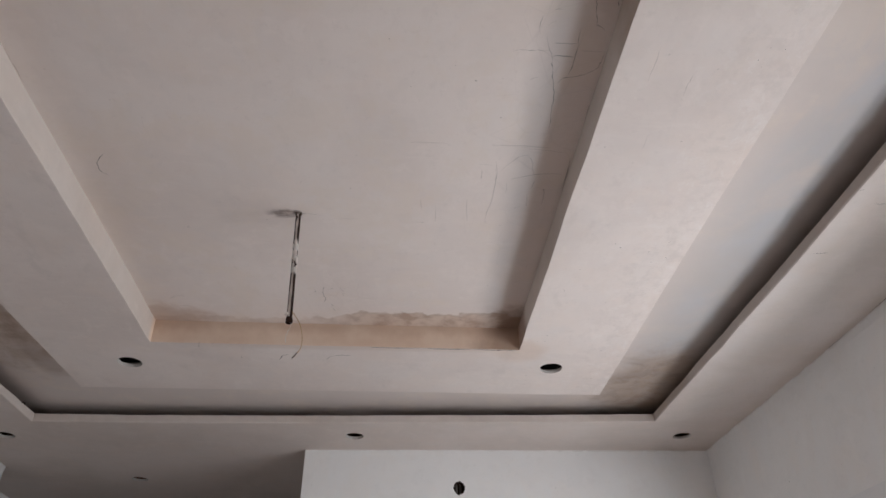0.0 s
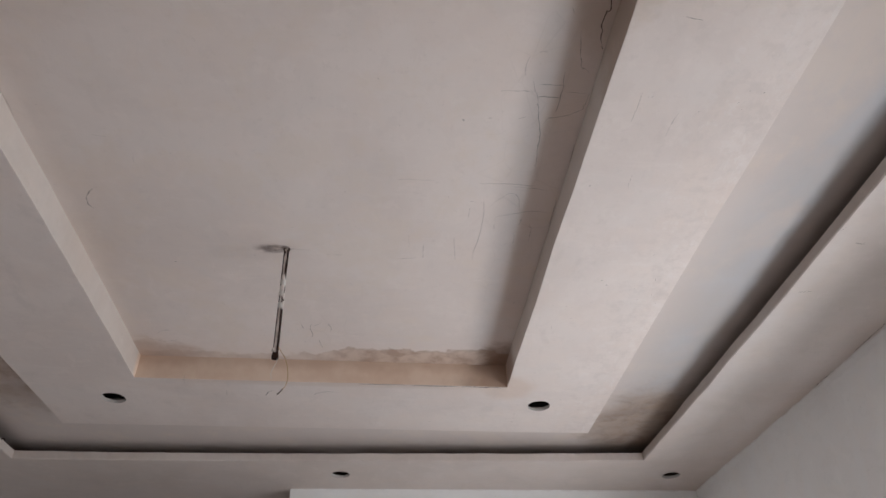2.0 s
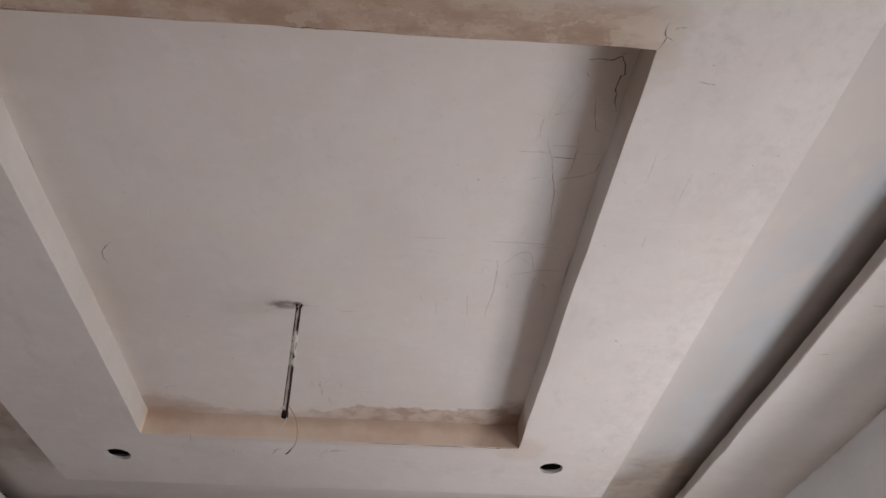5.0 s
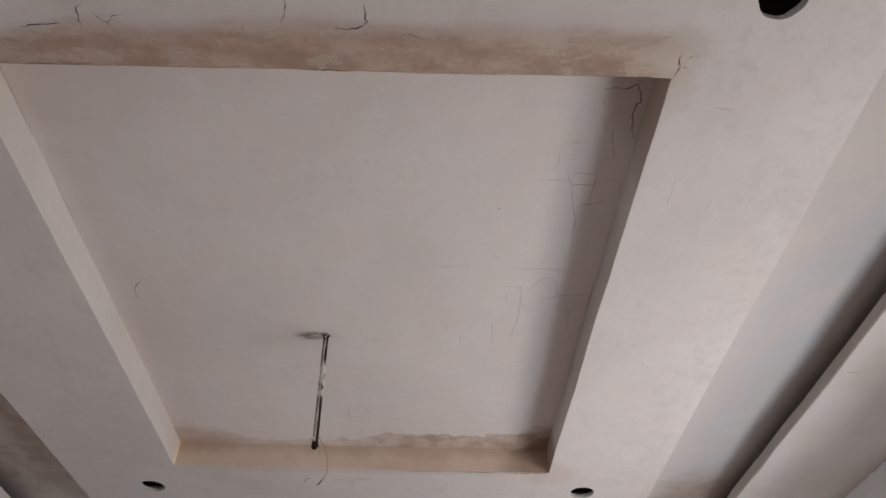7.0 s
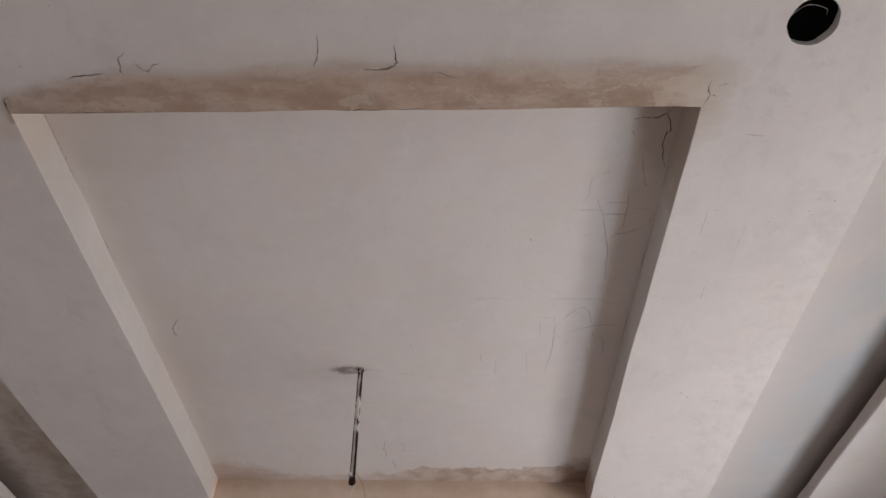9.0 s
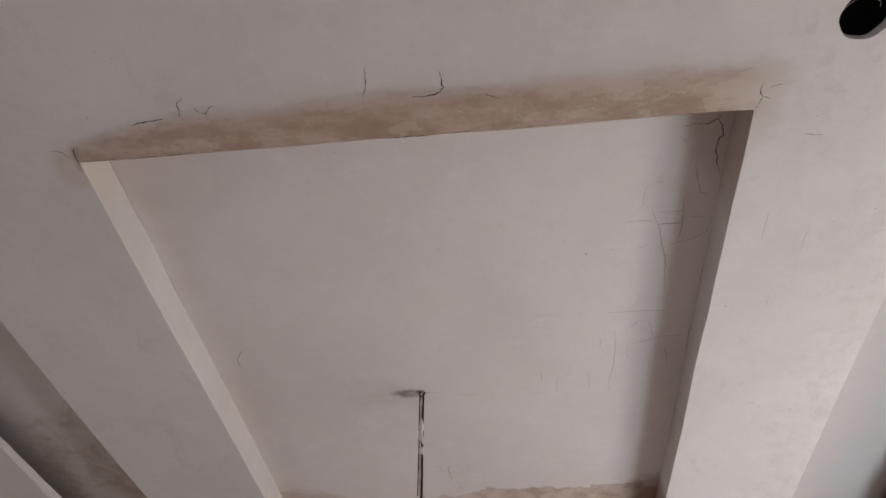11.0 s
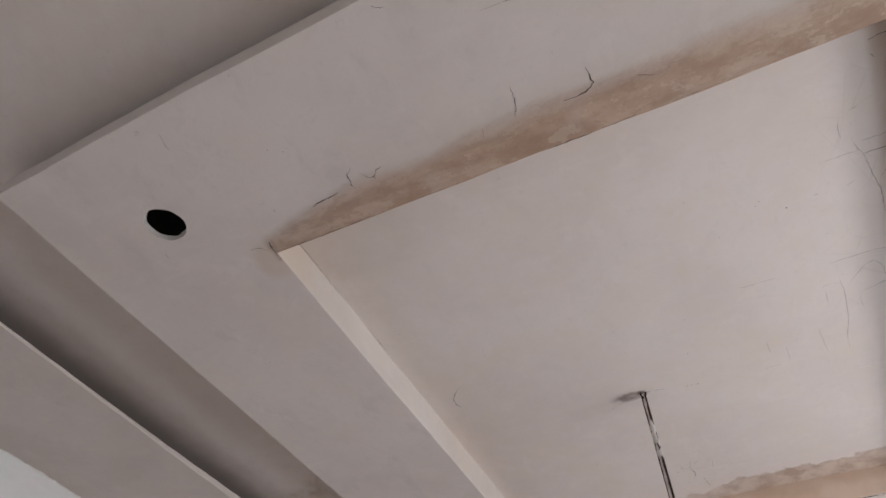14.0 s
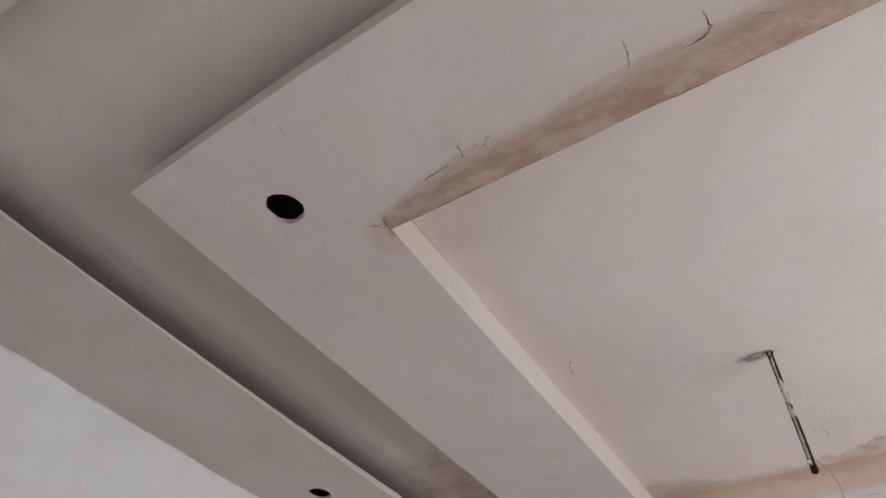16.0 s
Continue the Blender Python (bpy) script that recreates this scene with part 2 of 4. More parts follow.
def slab_material():
    """Slab underside, in the tray and in the cove: leak stains, a dark smear at the rod's hook."""
    n = Nodes("stained_slab_plaster")
    c, nrm = plaster_base(n, (0.835, 0.757, 0.714), (0.775, 0.694, 0.651))
    # east and north cove toned down in colour for the weaker light there
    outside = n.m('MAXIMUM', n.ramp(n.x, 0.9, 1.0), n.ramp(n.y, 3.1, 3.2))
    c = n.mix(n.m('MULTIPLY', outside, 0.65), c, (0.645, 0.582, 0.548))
    warm = n.noise(4.5, 5, 0.65, shift=(6, 2, 1))
    c = n.mix(n.m('MULTIPLY', n.ramp(warm, 0.50, 0.62), 0.30), c, (0.80, 0.70, 0.61))
    # bluish window light on the east cove strip, tinted into the slab
    sky_tint = n.noise(3.0, 4, 0.6, stretch=(1, 0.5, 1), distort=0.5)
    cove = n.m('MULTIPLY', n.m('MULTIPLY', n.ramp(n.x, 1.14, 1.40), n.ramp(n.x, 1.56, 1.46)), n.ramp(sky_tint, 0.30, 0.55))
    c = n.mix(n.m('MULTIPLY', cove, 0.75), c, n.mix(n.ramp(n.noise(2.2, 4, 0.6), 0.35, 0.65), (0.575, 0.595, 0.63), (0.59, 0.57, 0.56)))
    wob = n.noise(7, 6, 0.62, distort=0.5)
    patch = n.noise(12, 5, 0.6, distort=0.3)
    inside = n.m('MULTIPLY', n.ramp(n.x, TRAY[0] - 0.02, TRAY[0]), n.ramp(n.x, TRAY[2] + 0.02, TRAY[2]))
    gap = n.m('SUBTRACT', TRAY[3], n.y)
    east = n.ramp(n.x, -0.30, 0.05)
    reach = n.m('SUBTRACT', gap, n.m('MULTIPLY', east, 0.075))
    edge = n.m('ADD', reach, n.m('MULTIPLY', n.m('SUBTRACT', wob, 0.5), 0.15))
    wet = n.m('MULTIPLY', n.m('MULTIPLY', n.ramp(edge, 0.058, 0.036), inside), n.ramp(gap, -0.01, 0.0))
    wet = n.m('MULTIPLY', wet, n.m('ADD', 0.35, n.m('MULTIPLY', east, 0.5)))
    c = n.mix(wet, c, n.mix(n.ramp(patch, 0.36, 0.66), (0.66, 0.53, 0.44), (0.43, 0.295, 0.22)))
    rim = n.m('MULTIPLY', n.ramp(edge, 0.062, 0.046), n.ramp(edge, 0.030, 0.046))
    c = n.mix(n.m('MULTIPLY', n.m('MULTIPLY', rim, n.m('MULTIPLY', inside, n.ramp(gap, -0.01, 0.0))), n.m('MULTIPLY', east, 0.28)), c, (0.36, 0.25, 0.19))
    c = n.mix(n.m('MULTIPLY', n.blob(-0.93, 2.84, 0.26, 0.15, wob, 0.6), 0.48), c, STAIN_A)
    c = n.mix(n.m('MULTIPLY', n.blob(0.65, 2.87, 0.17, 0.30, wob, 0.5), 0.85), c, (0.33, 0.235, 0.18))
    c = n.mix(n.m('MULTIPLY', n.blob(0.63, 0.98, 0.13, 0.22, wob, 0.4), 0.5), c, (0.50, 0.42, 0.36))
    c = n.mix(n.m('MULTIPLY', n.blob(-0.90, 1.80, 0.13, 0.75, wob, 0.7), 0.10), c, (0.58, 0.49, 0.41))
    vor = n.t.nodes.new("ShaderNodeTexVoronoi")
    vor.feature = 'DISTANCE_TO_EDGE'
    vor.inputs["Scale"].default_value = 8.5
    warp = n.t.nodes.new("ShaderNodeMapping")
    n.t.links.new(n.co, warp.inputs[0])
    warp.inputs["Scale"].default_value = (1.25, 0.8, 1.0)
    n.t.links.new(warp.outputs[0], vor.inputs["Vector"])
    hair = n.ramp(n.m('ADD', vor.outputs["Distance"], n.m('MULTIPLY', n.m('SUBTRACT', patch, 0.5), 0.03)), 0.012, 0.002)
    zone = n.m('MAXIMUM', n.blob(0.50, 1.75, 0.22, 1.0, wob, 0.7), n.blob(-0.15, 2.62, 0.22, 0.22, wob, 0.7))
    c = n.mix(n.m('MULTIPLY', n.m('MULTIPLY', hair, zone), 0.09), c, (0.30, 0.255, 0.23))
    c = n.mix(n.m('MULTIPLY', n.blob(-0.85, 1.0, 0.30, 0.22, wob, 0.6), 0.16), c, (0.58, 0.49, 0.40))
    # dark smear at the rod's hook, mostly west of it
    grit = n.noise(34, 5, 0.7, stretch=(0.5, 1.4, 1.0))
    c = n.mix(n.m('MULTIPLY', n.blob(-0.302, 2.056, 0.080, 0.032, grit, 0.9), n.m('MULTIPLY', n.ramp(grit, 0.32, 0.56), 0.78)), c, (0.20, 0.155, 0.14))
    c = n.mix(n.m('MULTIPLY', n.blob(-0.262, 2.046, 0.016, 0.012, grit, 0.6), 0.6), c, (0.14, 0.10, 0.09))
    c = n.mix(n.m('MULTIPLY', n.blob(-0.40, 2.09, 0.20, 0.05, patch, 0.8), 0.07), c, (0.36, 0.32, 0.30))
    # bare: brown shade of the lip, mixed into the slab with a ragged edge
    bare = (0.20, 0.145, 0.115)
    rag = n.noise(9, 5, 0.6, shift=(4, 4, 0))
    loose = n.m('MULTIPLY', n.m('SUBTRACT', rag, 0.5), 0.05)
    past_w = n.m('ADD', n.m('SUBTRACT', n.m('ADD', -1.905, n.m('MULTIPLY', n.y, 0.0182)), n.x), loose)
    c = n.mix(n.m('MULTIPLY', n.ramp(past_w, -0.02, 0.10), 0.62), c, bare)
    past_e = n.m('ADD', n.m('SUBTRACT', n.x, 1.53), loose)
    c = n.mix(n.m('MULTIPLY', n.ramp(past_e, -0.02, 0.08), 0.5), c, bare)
    # cove: north-east corner and west strip
    fleck = n.ramp(patch, 0.40, 0.62)
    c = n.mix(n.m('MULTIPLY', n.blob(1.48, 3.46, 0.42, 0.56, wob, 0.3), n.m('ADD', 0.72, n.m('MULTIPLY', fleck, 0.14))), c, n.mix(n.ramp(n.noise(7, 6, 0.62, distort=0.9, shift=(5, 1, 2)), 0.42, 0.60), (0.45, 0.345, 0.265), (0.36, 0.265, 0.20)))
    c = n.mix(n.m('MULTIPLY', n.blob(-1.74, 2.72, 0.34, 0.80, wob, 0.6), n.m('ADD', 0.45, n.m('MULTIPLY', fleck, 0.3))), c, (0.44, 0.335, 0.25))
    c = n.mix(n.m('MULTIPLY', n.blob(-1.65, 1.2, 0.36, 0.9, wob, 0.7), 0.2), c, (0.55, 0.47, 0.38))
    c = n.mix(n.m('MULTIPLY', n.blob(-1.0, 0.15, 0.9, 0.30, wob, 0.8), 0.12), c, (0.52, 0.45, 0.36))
    return n.done(c, 0.88, nrm)


def plain_plaster(name, tint, dull):
    n = Nodes(name)
    c, nrm = plaster_base(n, tint, dull)
    return n.done(c, 0.86, nrm)


def border_material():
    """Cream border; bluish window light along the east lip is mixed into its colour."""
    n = Nodes("cream_border_plaster")
    c, nrm = plaster_base(n, (0.72, 0.650, 0.610), (0.65, 0.580, 0.535))
    reach = n.m('ADD', n.x, n.m('MULTIPLY', n.m('SUBTRACT', n.noise(4, 4, 0.6), 0.5), 0.16))
    lip_light = n.m('MULTIPLY', n.m('MULTIPLY', n.ramp(reach, 1.63, 1.55), n.ramp(n.x, 1.4, 1.5)), n.ramp(n.y, 3.3, 2.7))
    c = n.mix(n.m('MULTIPLY', lip_light, 0.2), c, (0.80, 0.80, 0.815))
    return n.done(c, 0.86, nrm)


def wall_material(name, tint, dull, patchy):
    n = Nodes(name)
    c, nrm = plaster_base(n, tint, dull)
    patch = n.noise(3.1, 4, 0.6, stretch=(1, 1, 0.6), distort=0.8)
    c = n.mix(n.m('MULTIPLY', n.ramp(patch, 0.50, 0.66), 0.6), c, patchy)
    edge = n.ramp(n.m('ADD', n.z, n.m('MULTIPLY', n.noise(14, 4, 0.6), 0.03)), 2.806, 2.813)
    c = n.mix(n.m('MULTIPLY', edge, 0.35), c, (0.60, 0.56, 0.52))
    # brown above the border: the cove's shade put into the wall's colour
    c = n.mix(n.ramp(n.z, 2.803, 2.812), c, (0.18, 0.12, 0.085))
    return n.done(c, 0.8, nrm)


def simple(name, colour, rough=0.6, grain=30.0, amount=0.25, metal=0.0):
    n = Nodes(name)
    a = n.noise(grain, 4, 0.6)
    b = n.noise(grain * 0.15, 3, 0.5)
    c = n.mix(n.m('MULTIPLY', n.ramp(a, 0.4, 0.7), amount), colour, tuple(v * 0.6 for v in colour))
    c = n.mix(n.m('MULTIPLY', n.ramp(b, 0.4, 0.7), amount), c, tuple(min(1.0, v * 1.25) for v in colour))
    n.bsdf.inputs["Metallic"].default_value = metal
    return n.done(c, rough, n.bump(a, 0.2, 0.001))


def floor_material():
    n = Nodes("red_floor_screed")
    a, b = n.noise(1.3, 5, 0.6), n.noise(24, 5, 0.65)
    c = n.mix(n.ramp(a, 0.35, 0.65), (0.27, 0.165, 0.118), (0.22, 0.135, 0.097))
    c = n.mix(n.m('MULTIPLY', n.ramp(b, 0.5, 0.75), 0.4), c, (0.17, 0.13, 0.105))
    return n.done(c, 0.7, n.bump(b, 0.3, 0.002))


def rod_material():
    """Nearly black rod: a ragged streak of pale plaster dust down its south side, splashed white half-way."""
    n = Nodes("plaster_splashed_rod")
    rag = n.noise(60, 4, 0.6, stretch=(1.6, 1.6, 0.35))
    blot = n.noise(75, 4, 0.6, stretch=(1, 1, 0.6), shift=(2, 1, 5))
    c = n.mix(n.ramp(rag, 0.4, 0.7), (0.018, 0.007, 0.005), (0.034, 0.015, 0.011))
    u = n.m('ADD', n.x, n.m('MULTIPLY', n.m('SUBTRACT', rag, 0.5), 0.010))
    south = n.ramp(n.y, 0.0, -0.002)
    streak = n.m('MULTIPLY', n.m('MULTIPLY', n.ramp(u, -0.0046, -0.0040), n.ramp(u, 0.0026, 0.0020)), south)
    c = n.mix(n.m('MULTIPLY', streak, 0.9), c, n.mix(n.ramp(blot, 0.4, 0.6), (0.58, 0.50, 0.465), (0.72, 0.64, 0.60)))
    half = n.m('MULTIPLY', n.ramp(n.z, -0.115, -0.135), n.ramp(n.z, -0.262, -0.245))
    c = n.mix(n.m('MULTIPLY', half, n.ramp(blot, 0.47, 0.51)), c, (0.66, 0.63, 0.60))
    return n.done(c, 0.75, n.bump(blot, 0.5, 0.002))


def glass_material():
    n = Nodes("window_glass")
    n.bsdf.inputs["Transmission Weight"].default_value = 1.0
    n.bsdf.inputs["IOR"].default_value = 1.45
    return n.done((0.95, 0.97, 0.97), 0.02)


M_FRAME, M_SIDE, M_SLAB = frame_material(), tray_side_material(), slab_material()
M_BORDER = border_material()
# darker copy of the border plaster for the lips turned from the window
M_LIP_SHADE = plain_plaster("shaded_lip_plaster", (0.56, 0.50, 0.465), (0.47, 0.415, 0.375))
M_WALL = wall_material("white_wall_paint", (0.84, 0.845, 0.845), (0.79, 0.785, 0.775), (0.76, 0.80, 0.84))
# the wall paint again, lightened to make up for light missing north and east
M_WALL_LIFTED = wall_material("lifted_white_wall_paint", (0.91, 0.91, 0.905), (0.88, 0.875, 0.87), (0.89, 0.90, 0.905))
M_FLOOR, M_GLASS = floor_material(), glass_material()
M_CRACK = simple("crack_shadow", (0.075, 0.058, 0.05), 0.95)
# near-black brown lining of the round wall cut-out
M_CUTOUT_DARK = simple("dark_cutout_lining", (0.045, 0.027, 0.020), 0.95, 60)
M_BOARD = simple("raw_gypsum_edge", (0.52, 0.49, 0.46), 0.95, 80)
# unpainted surfaces above the border, darkened to stand for the cove's shade
M_RAW_SHADED = simple("raw_concrete_shade", (0.21, 0.115, 0.070), 0.95, 25, 0.4)
M_ROD = rod_material()
# near black, so that the hollow above the cut-outs reads as unlit
M_VOID_SHADE = simple("shade_black_void", (0.040, 0.036, 0.036), 0.95, 25, 0.4)
M_OLDPIPE = simple("dusty_conduit_plastic", (0.16, 0.14, 0.125), 0.6, 40)
M_LUMP = simple("white_filler", (0.72, 0.65, 0.61), 0.9, 70, 0.5)
M_YELLOW = simple("yellow_wire_sheath", (0.50, 0.33, 0.16), 0.5)
M_WHITEWIRE = simple("white_wire_sheath", (0.74, 0.70, 0.66), 0.5)
M_TIP = simple("dark_iron", (0.030, 0.012, 0.008), 0.85)
M_UPVC = simple("white_window_frame", (0.82, 0.83, 0.84), 0.35, 15, 0.1)
M_EARTH = simple("dry_ground", (0.33, 0.27, 0.21), 0.95, 3)


# ---- mesh helpers ----
def finish(bm, name, material, parent=None, label=""):
    bmesh.ops.recalc_face_normals(bm, faces=bm.faces)
    me = bpy.data.meshes.new(name)
    bm.to_mesh(me)
    bm.free()
    for mt in (material if isinstance(material, list) else [material]):
        me.materials.append(mt)
    ob = new(name, me)
    ob.parent = parent
    return tagged(ob, label)


def part(name, bm, material, parent, label=""):
    return finish(bm, name, material, parent, label)


def box(bm, x0, y0, z0, x1, y1, z1, bevel=0.0):
    vs = [bm.verts.new((x, y, z)) for z in (z0, z1) for x, y in ((x0, y0), (x1, y0), (x1, y1), (x0, y1))]
    fs = [bm.faces.new([vs[i] for i in q]) for q in
          ((3, 2, 1, 0), (4, 5, 6, 7), (0, 1, 5, 4), (1, 2, 6, 5), (2, 3, 7, 6), (3, 0, 4, 7))]
    if bevel:
        bmesh.ops.bevel(bm, geom=list({e for f in fs for e in f.edges}), offset=bevel, segments=2, affect='EDGES')
    return fs


def outline(corners, n=24, jitter=0.0, seed=0):
    """Points along a closed outline, each side in n steps, slightly uneven as hand-run plaster is."""
    rnd = random.Random(seed)
    pts = []
    for i, a in enumerate(corners):
        b = corners[(i + 1) % len(corners)]
        a, b = Vector(a), Vector(b)
        side = Vector((-(b - a).y, (b - a).x)).normalized()
        drift = 0.0
        for k in range(n):
            drift = 0.75 * drift + rnd.uniform(-jitter, jitter)
            pts.append(a.lerp(b, k / n) + side * (drift if k else 0.0))
    return pts


def offset(poly, c):
    """A counter-clockwise outline moved outwards by c."""
    out, n = [], len(poly)
    for i in range(n):
        a, b, d = Vector(poly[i - 1]), Vector(poly[i]), Vector(poly[(i + 1) % n])
        u, v = (b - a).normalized(), (d - b).normalized()
        nu, nv = Vector((u.y, -u.x)), Vector((v.y, -v.x))
        m = (nu + nv).normalized()
        out.append(tuple(b + m * (c / max(0.3, m.dot(nu)))))
    return out


def circle(cx, cy, r, n=28, jitter=0.0, seed=0):
    """A hand-cut round outline."""
    rnd = random.Random(seed)
    ph = [rnd.uniform(0, 6.28) for _ in range(4)]
    pts = []
    for k in range(n):
        a = 2 * math.pi * k / n
        q = r + jitter * (0.9 * math.sin(2 * a + ph[0]) + 0.6 * math.sin(3 * a + ph[1]) + 0.5 * math.sin(7 * a + ph[2])) + rnd.uniform(-0.3, 0.3) * jitter
        pts.append(Vector((cx + q * math.cos(a), cy + q * math.sin(a))))
    return pts


def ring_verts(bm, pts, z):
    return [bm.verts.new((p[0], p[1], z)) for p in pts]


def band(bm, a, b, mat=0):
    for i in range(len(a)):
        j = (i + 1) % len(a)
        f = bm.faces.new((a[i], a[j], b[j], b[i]))
        f.material_index = mat


def fill(bm, loops, mat=0):
    edges = []
    for lp in loops:
        for i in range(len(lp)):
            e = bm.edges.get((lp[i], lp[(i + 1) % len(lp)]))
            edges.append(e or bm.edges.new((lp[i], lp[(i + 1) % len(lp)])))
    got = bmesh.ops.triangle_fill(bm, use_beauty=True, use_dissolve=False, edges=edges)
    for g in got["geom"]:
        if isinstance(g, bmesh.types.BMFace):
            g.material_index = mat


def tube(bm, pts, r, n=8):
    """A round bar along points, with closed ends."""
    rings = []
    for i, p in enumerate(pts):
        p = Vector(p)
        d = (Vector(pts[min(i + 1, len(pts) - 1)]) - Vector(pts[max(i - 1, 0)])).normalized()
        u = d.orthogonal().normalized()
        if rings:
            u = (last - d * last.dot(d)).normalized()
        last = u
        v = d.cross(u)
        rings.append([bm.verts.new(p + (u * math.cos(2 * math.pi * k / n) + v * math.sin(2 * math.pi * k / n)) * r) for k in range(n)])
    for a, b in zip(rings, rings[1:]):
        band(bm, a, b)
    bm.faces.new(rings[0])
    bm.faces.new(rings[-1])


def smooth_path(pts, n=6):
    """A soft line through the points."""
    P = [Vector(p) for p in pts]
    P = [P[0] * 2 - P[1]] + P + [P[-1] * 2 - P[-2]]
    out = []
    for i in range(1, len(P) - 2):
        a, b, c, d = P[i - 1:i + 3]
        for k in range(n):
            t = k / n
            out.append(0.5 * (2 * b + (c - a) * t + (2 * a - 5 * b + 4 * c - d) * t * t + (3 * b - a - 3 * c + d) * t ** 3))
    return out + [P[-2]]


# ---- slab over the whole place ----
bm = bmesh.new()
outer = ring_verts(bm, [(-2.9, -0.8), (2.3, -0.8), (2.3, 8.8), (-2.9, 8.8)], Z_SLAB)
over = ring_verts(bm, outline(offset(LIP, 0.26), 20, 0.006, 7), Z_SLAB)
hung = ring_verts(bm, offset(RING, -0.06), Z_SLAB)
sunk = ring_verts(bm, offset(TRAY_EDGE, 0.03), Z_SLAB)
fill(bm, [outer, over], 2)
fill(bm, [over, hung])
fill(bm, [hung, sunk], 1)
fill(bm, [sunk])
top = ring_verts(bm, [(-2.9, -0.8), (2.3, -0.8), (2.3, 8.8), (-2.9, 8.8)], 3.06)
band(bm, outer, top)
bm.faces.new(top)
ceiling = tagged(finish(bm, "ceiling", [M_SLAB, M_VOID_SHADE, M_RAW_SHADED]), "cracked and damp-stained white plastered slab above the dropped frame", "ceiling", kind="structure")

# ---- hanging frame round the tray ----
FRAME_HOLES = [(0.818, 3.046), (-1.112, 3.072), (-1.165, 0.707), (0.824, 0.691)]
bm = bmesh.new()
C = 0.0012
t_low = ring_verts(bm, outline(offset(TRAY_EDGE, C), 26, 0.0016, 11), Z_LOW)
t_mid = ring_verts(bm, outline(TRAY_EDGE, 26, 0.0016, 11), Z_LOW + C)
t_top = ring_verts(bm, outline(TRAY_EDGE, 26, 0.0016, 12), Z_SLAB + 0.002)
o_low = ring_verts(bm, outline(offset(RING, -C), 13, 0.0012, 13), Z_LOW)
o_mid = ring_verts(bm, outline(offset(RING, 0), 13, 0.0012, 13), Z_LOW + C)
o_top = ring_verts(bm, outline(offset(RING, 0), 13, 0.0012, 13), Z_LOW + 0.066)   # the board stops short of the slab
o_back = ring_verts(bm, outline(offset(RING, -0.012), 13, 0.0012, 13), Z_LOW + 0.066)
o_in = ring_verts(bm, outline(offset(RING, -0.012), 13, 0.0012, 13), Z_LOW + 0.013)
h_low, h_top = [], []
for i, (hx, hy) in enumerate(FRAME_HOLES):
    h_low.append(ring_verts(bm, circle(hx, hy, 0.053, 56, 0.0012, 20 + i), Z_LOW))
    h_top.append(ring_verts(bm, circle(hx, hy, 0.0495, 56, 0.0020, 30 + i), Z_LOW + 0.013))
fill(bm, [t_low, o_low] + h_low)
band(bm, t_low, t_mid)
band(bm, t_mid, t_top, 1)
band(bm, o_low, o_mid)
band(bm, o_mid, o_top, 0)
band(bm, o_top, o_back, 2)
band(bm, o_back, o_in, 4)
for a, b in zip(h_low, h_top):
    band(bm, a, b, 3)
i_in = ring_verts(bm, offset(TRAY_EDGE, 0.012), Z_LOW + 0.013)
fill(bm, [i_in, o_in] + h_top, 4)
ceiling_frame = tagged(finish(bm, "ceiling_frame", [M_FRAME, M_SIDE, M_BORDER, M_BOARD, M_VOID_SHADE]), "dropped white plaster frame with brown damp stains and cracked edges", "ceiling frame", kind="structure")

# ---- border along the walls, with the lip of the cove ----
BORDER_HOLES = [(1.750, 3.919), (-0.133, 4.001), (-2.097, 4.070), (-2.144, 2.006), (1.793, 1.762), (-1.588, 4.891)]
bm = bmesh.new()
E_ = 0.04
room = [(X_W - E_, Y_S - E_), (X_E + E_, Y_S - E_), (X_E + E_, Y_N + E_), (PASS_X1 + E_, Y_N + E_),
        (PASS_X1 + E_, PASS_Y1 + E_), (PASS_X0 - E_, PASS_Y1 + E_), (PASS_X0 - E_, PASS_Y0), (X_W - E_, PASS_Y0)]
l_low = ring_verts(bm, outline(offset(LIP, 0.004), 26, 0.0022, 41), Z_LOW)
l_mid = ring_verts(bm, outline(LIP, 26, 0.0022, 41), Z_LOW + 0.004)
l_up = ring_verts(bm, outline(offset(LIP, 0.002), 26, 0.0022, 42), Z_LOW + 0.044)
l_back = ring_verts(bm, outline(offset(LIP, 0.016), 26, 0.0022, 42), Z_LOW + 0.046)
l_floor = ring_verts(bm, outline(offset(LIP, 0.016), 26, 0.0022, 42), Z_LOW + 0.014)
for loop in (l_up, l_back):
    for v in loop:   # the west lip is low in the south and rises northwards
        if v.co.x < -1.75:
            v.co.z -= 0.035 * min(1.0, max(0.0, (3.0 - v.co.y) / 2.0))
r_low, r_top = ring_verts(bm, room, Z_LOW), ring_verts(bm, room, Z_LOW + 0.014)
h_low, h_top = [], []
for i, (hx, hy) in enumerate(BORDER_HOLES):
    h_low.append(ring_verts(bm, circle(hx, hy, 0.051, 48, 0.0010, 50 + i), Z_LOW))
    h_top.append(ring_verts(bm, circle(hx, hy, 0.0475, 48, 0.0018, 60 + i), Z_LOW + 0.014))
fill(bm, [l_low, r_low] + h_low)
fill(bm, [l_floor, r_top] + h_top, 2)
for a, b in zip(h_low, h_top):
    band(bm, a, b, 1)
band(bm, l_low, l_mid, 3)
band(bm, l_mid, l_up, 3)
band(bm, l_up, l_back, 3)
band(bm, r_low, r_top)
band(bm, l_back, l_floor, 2)
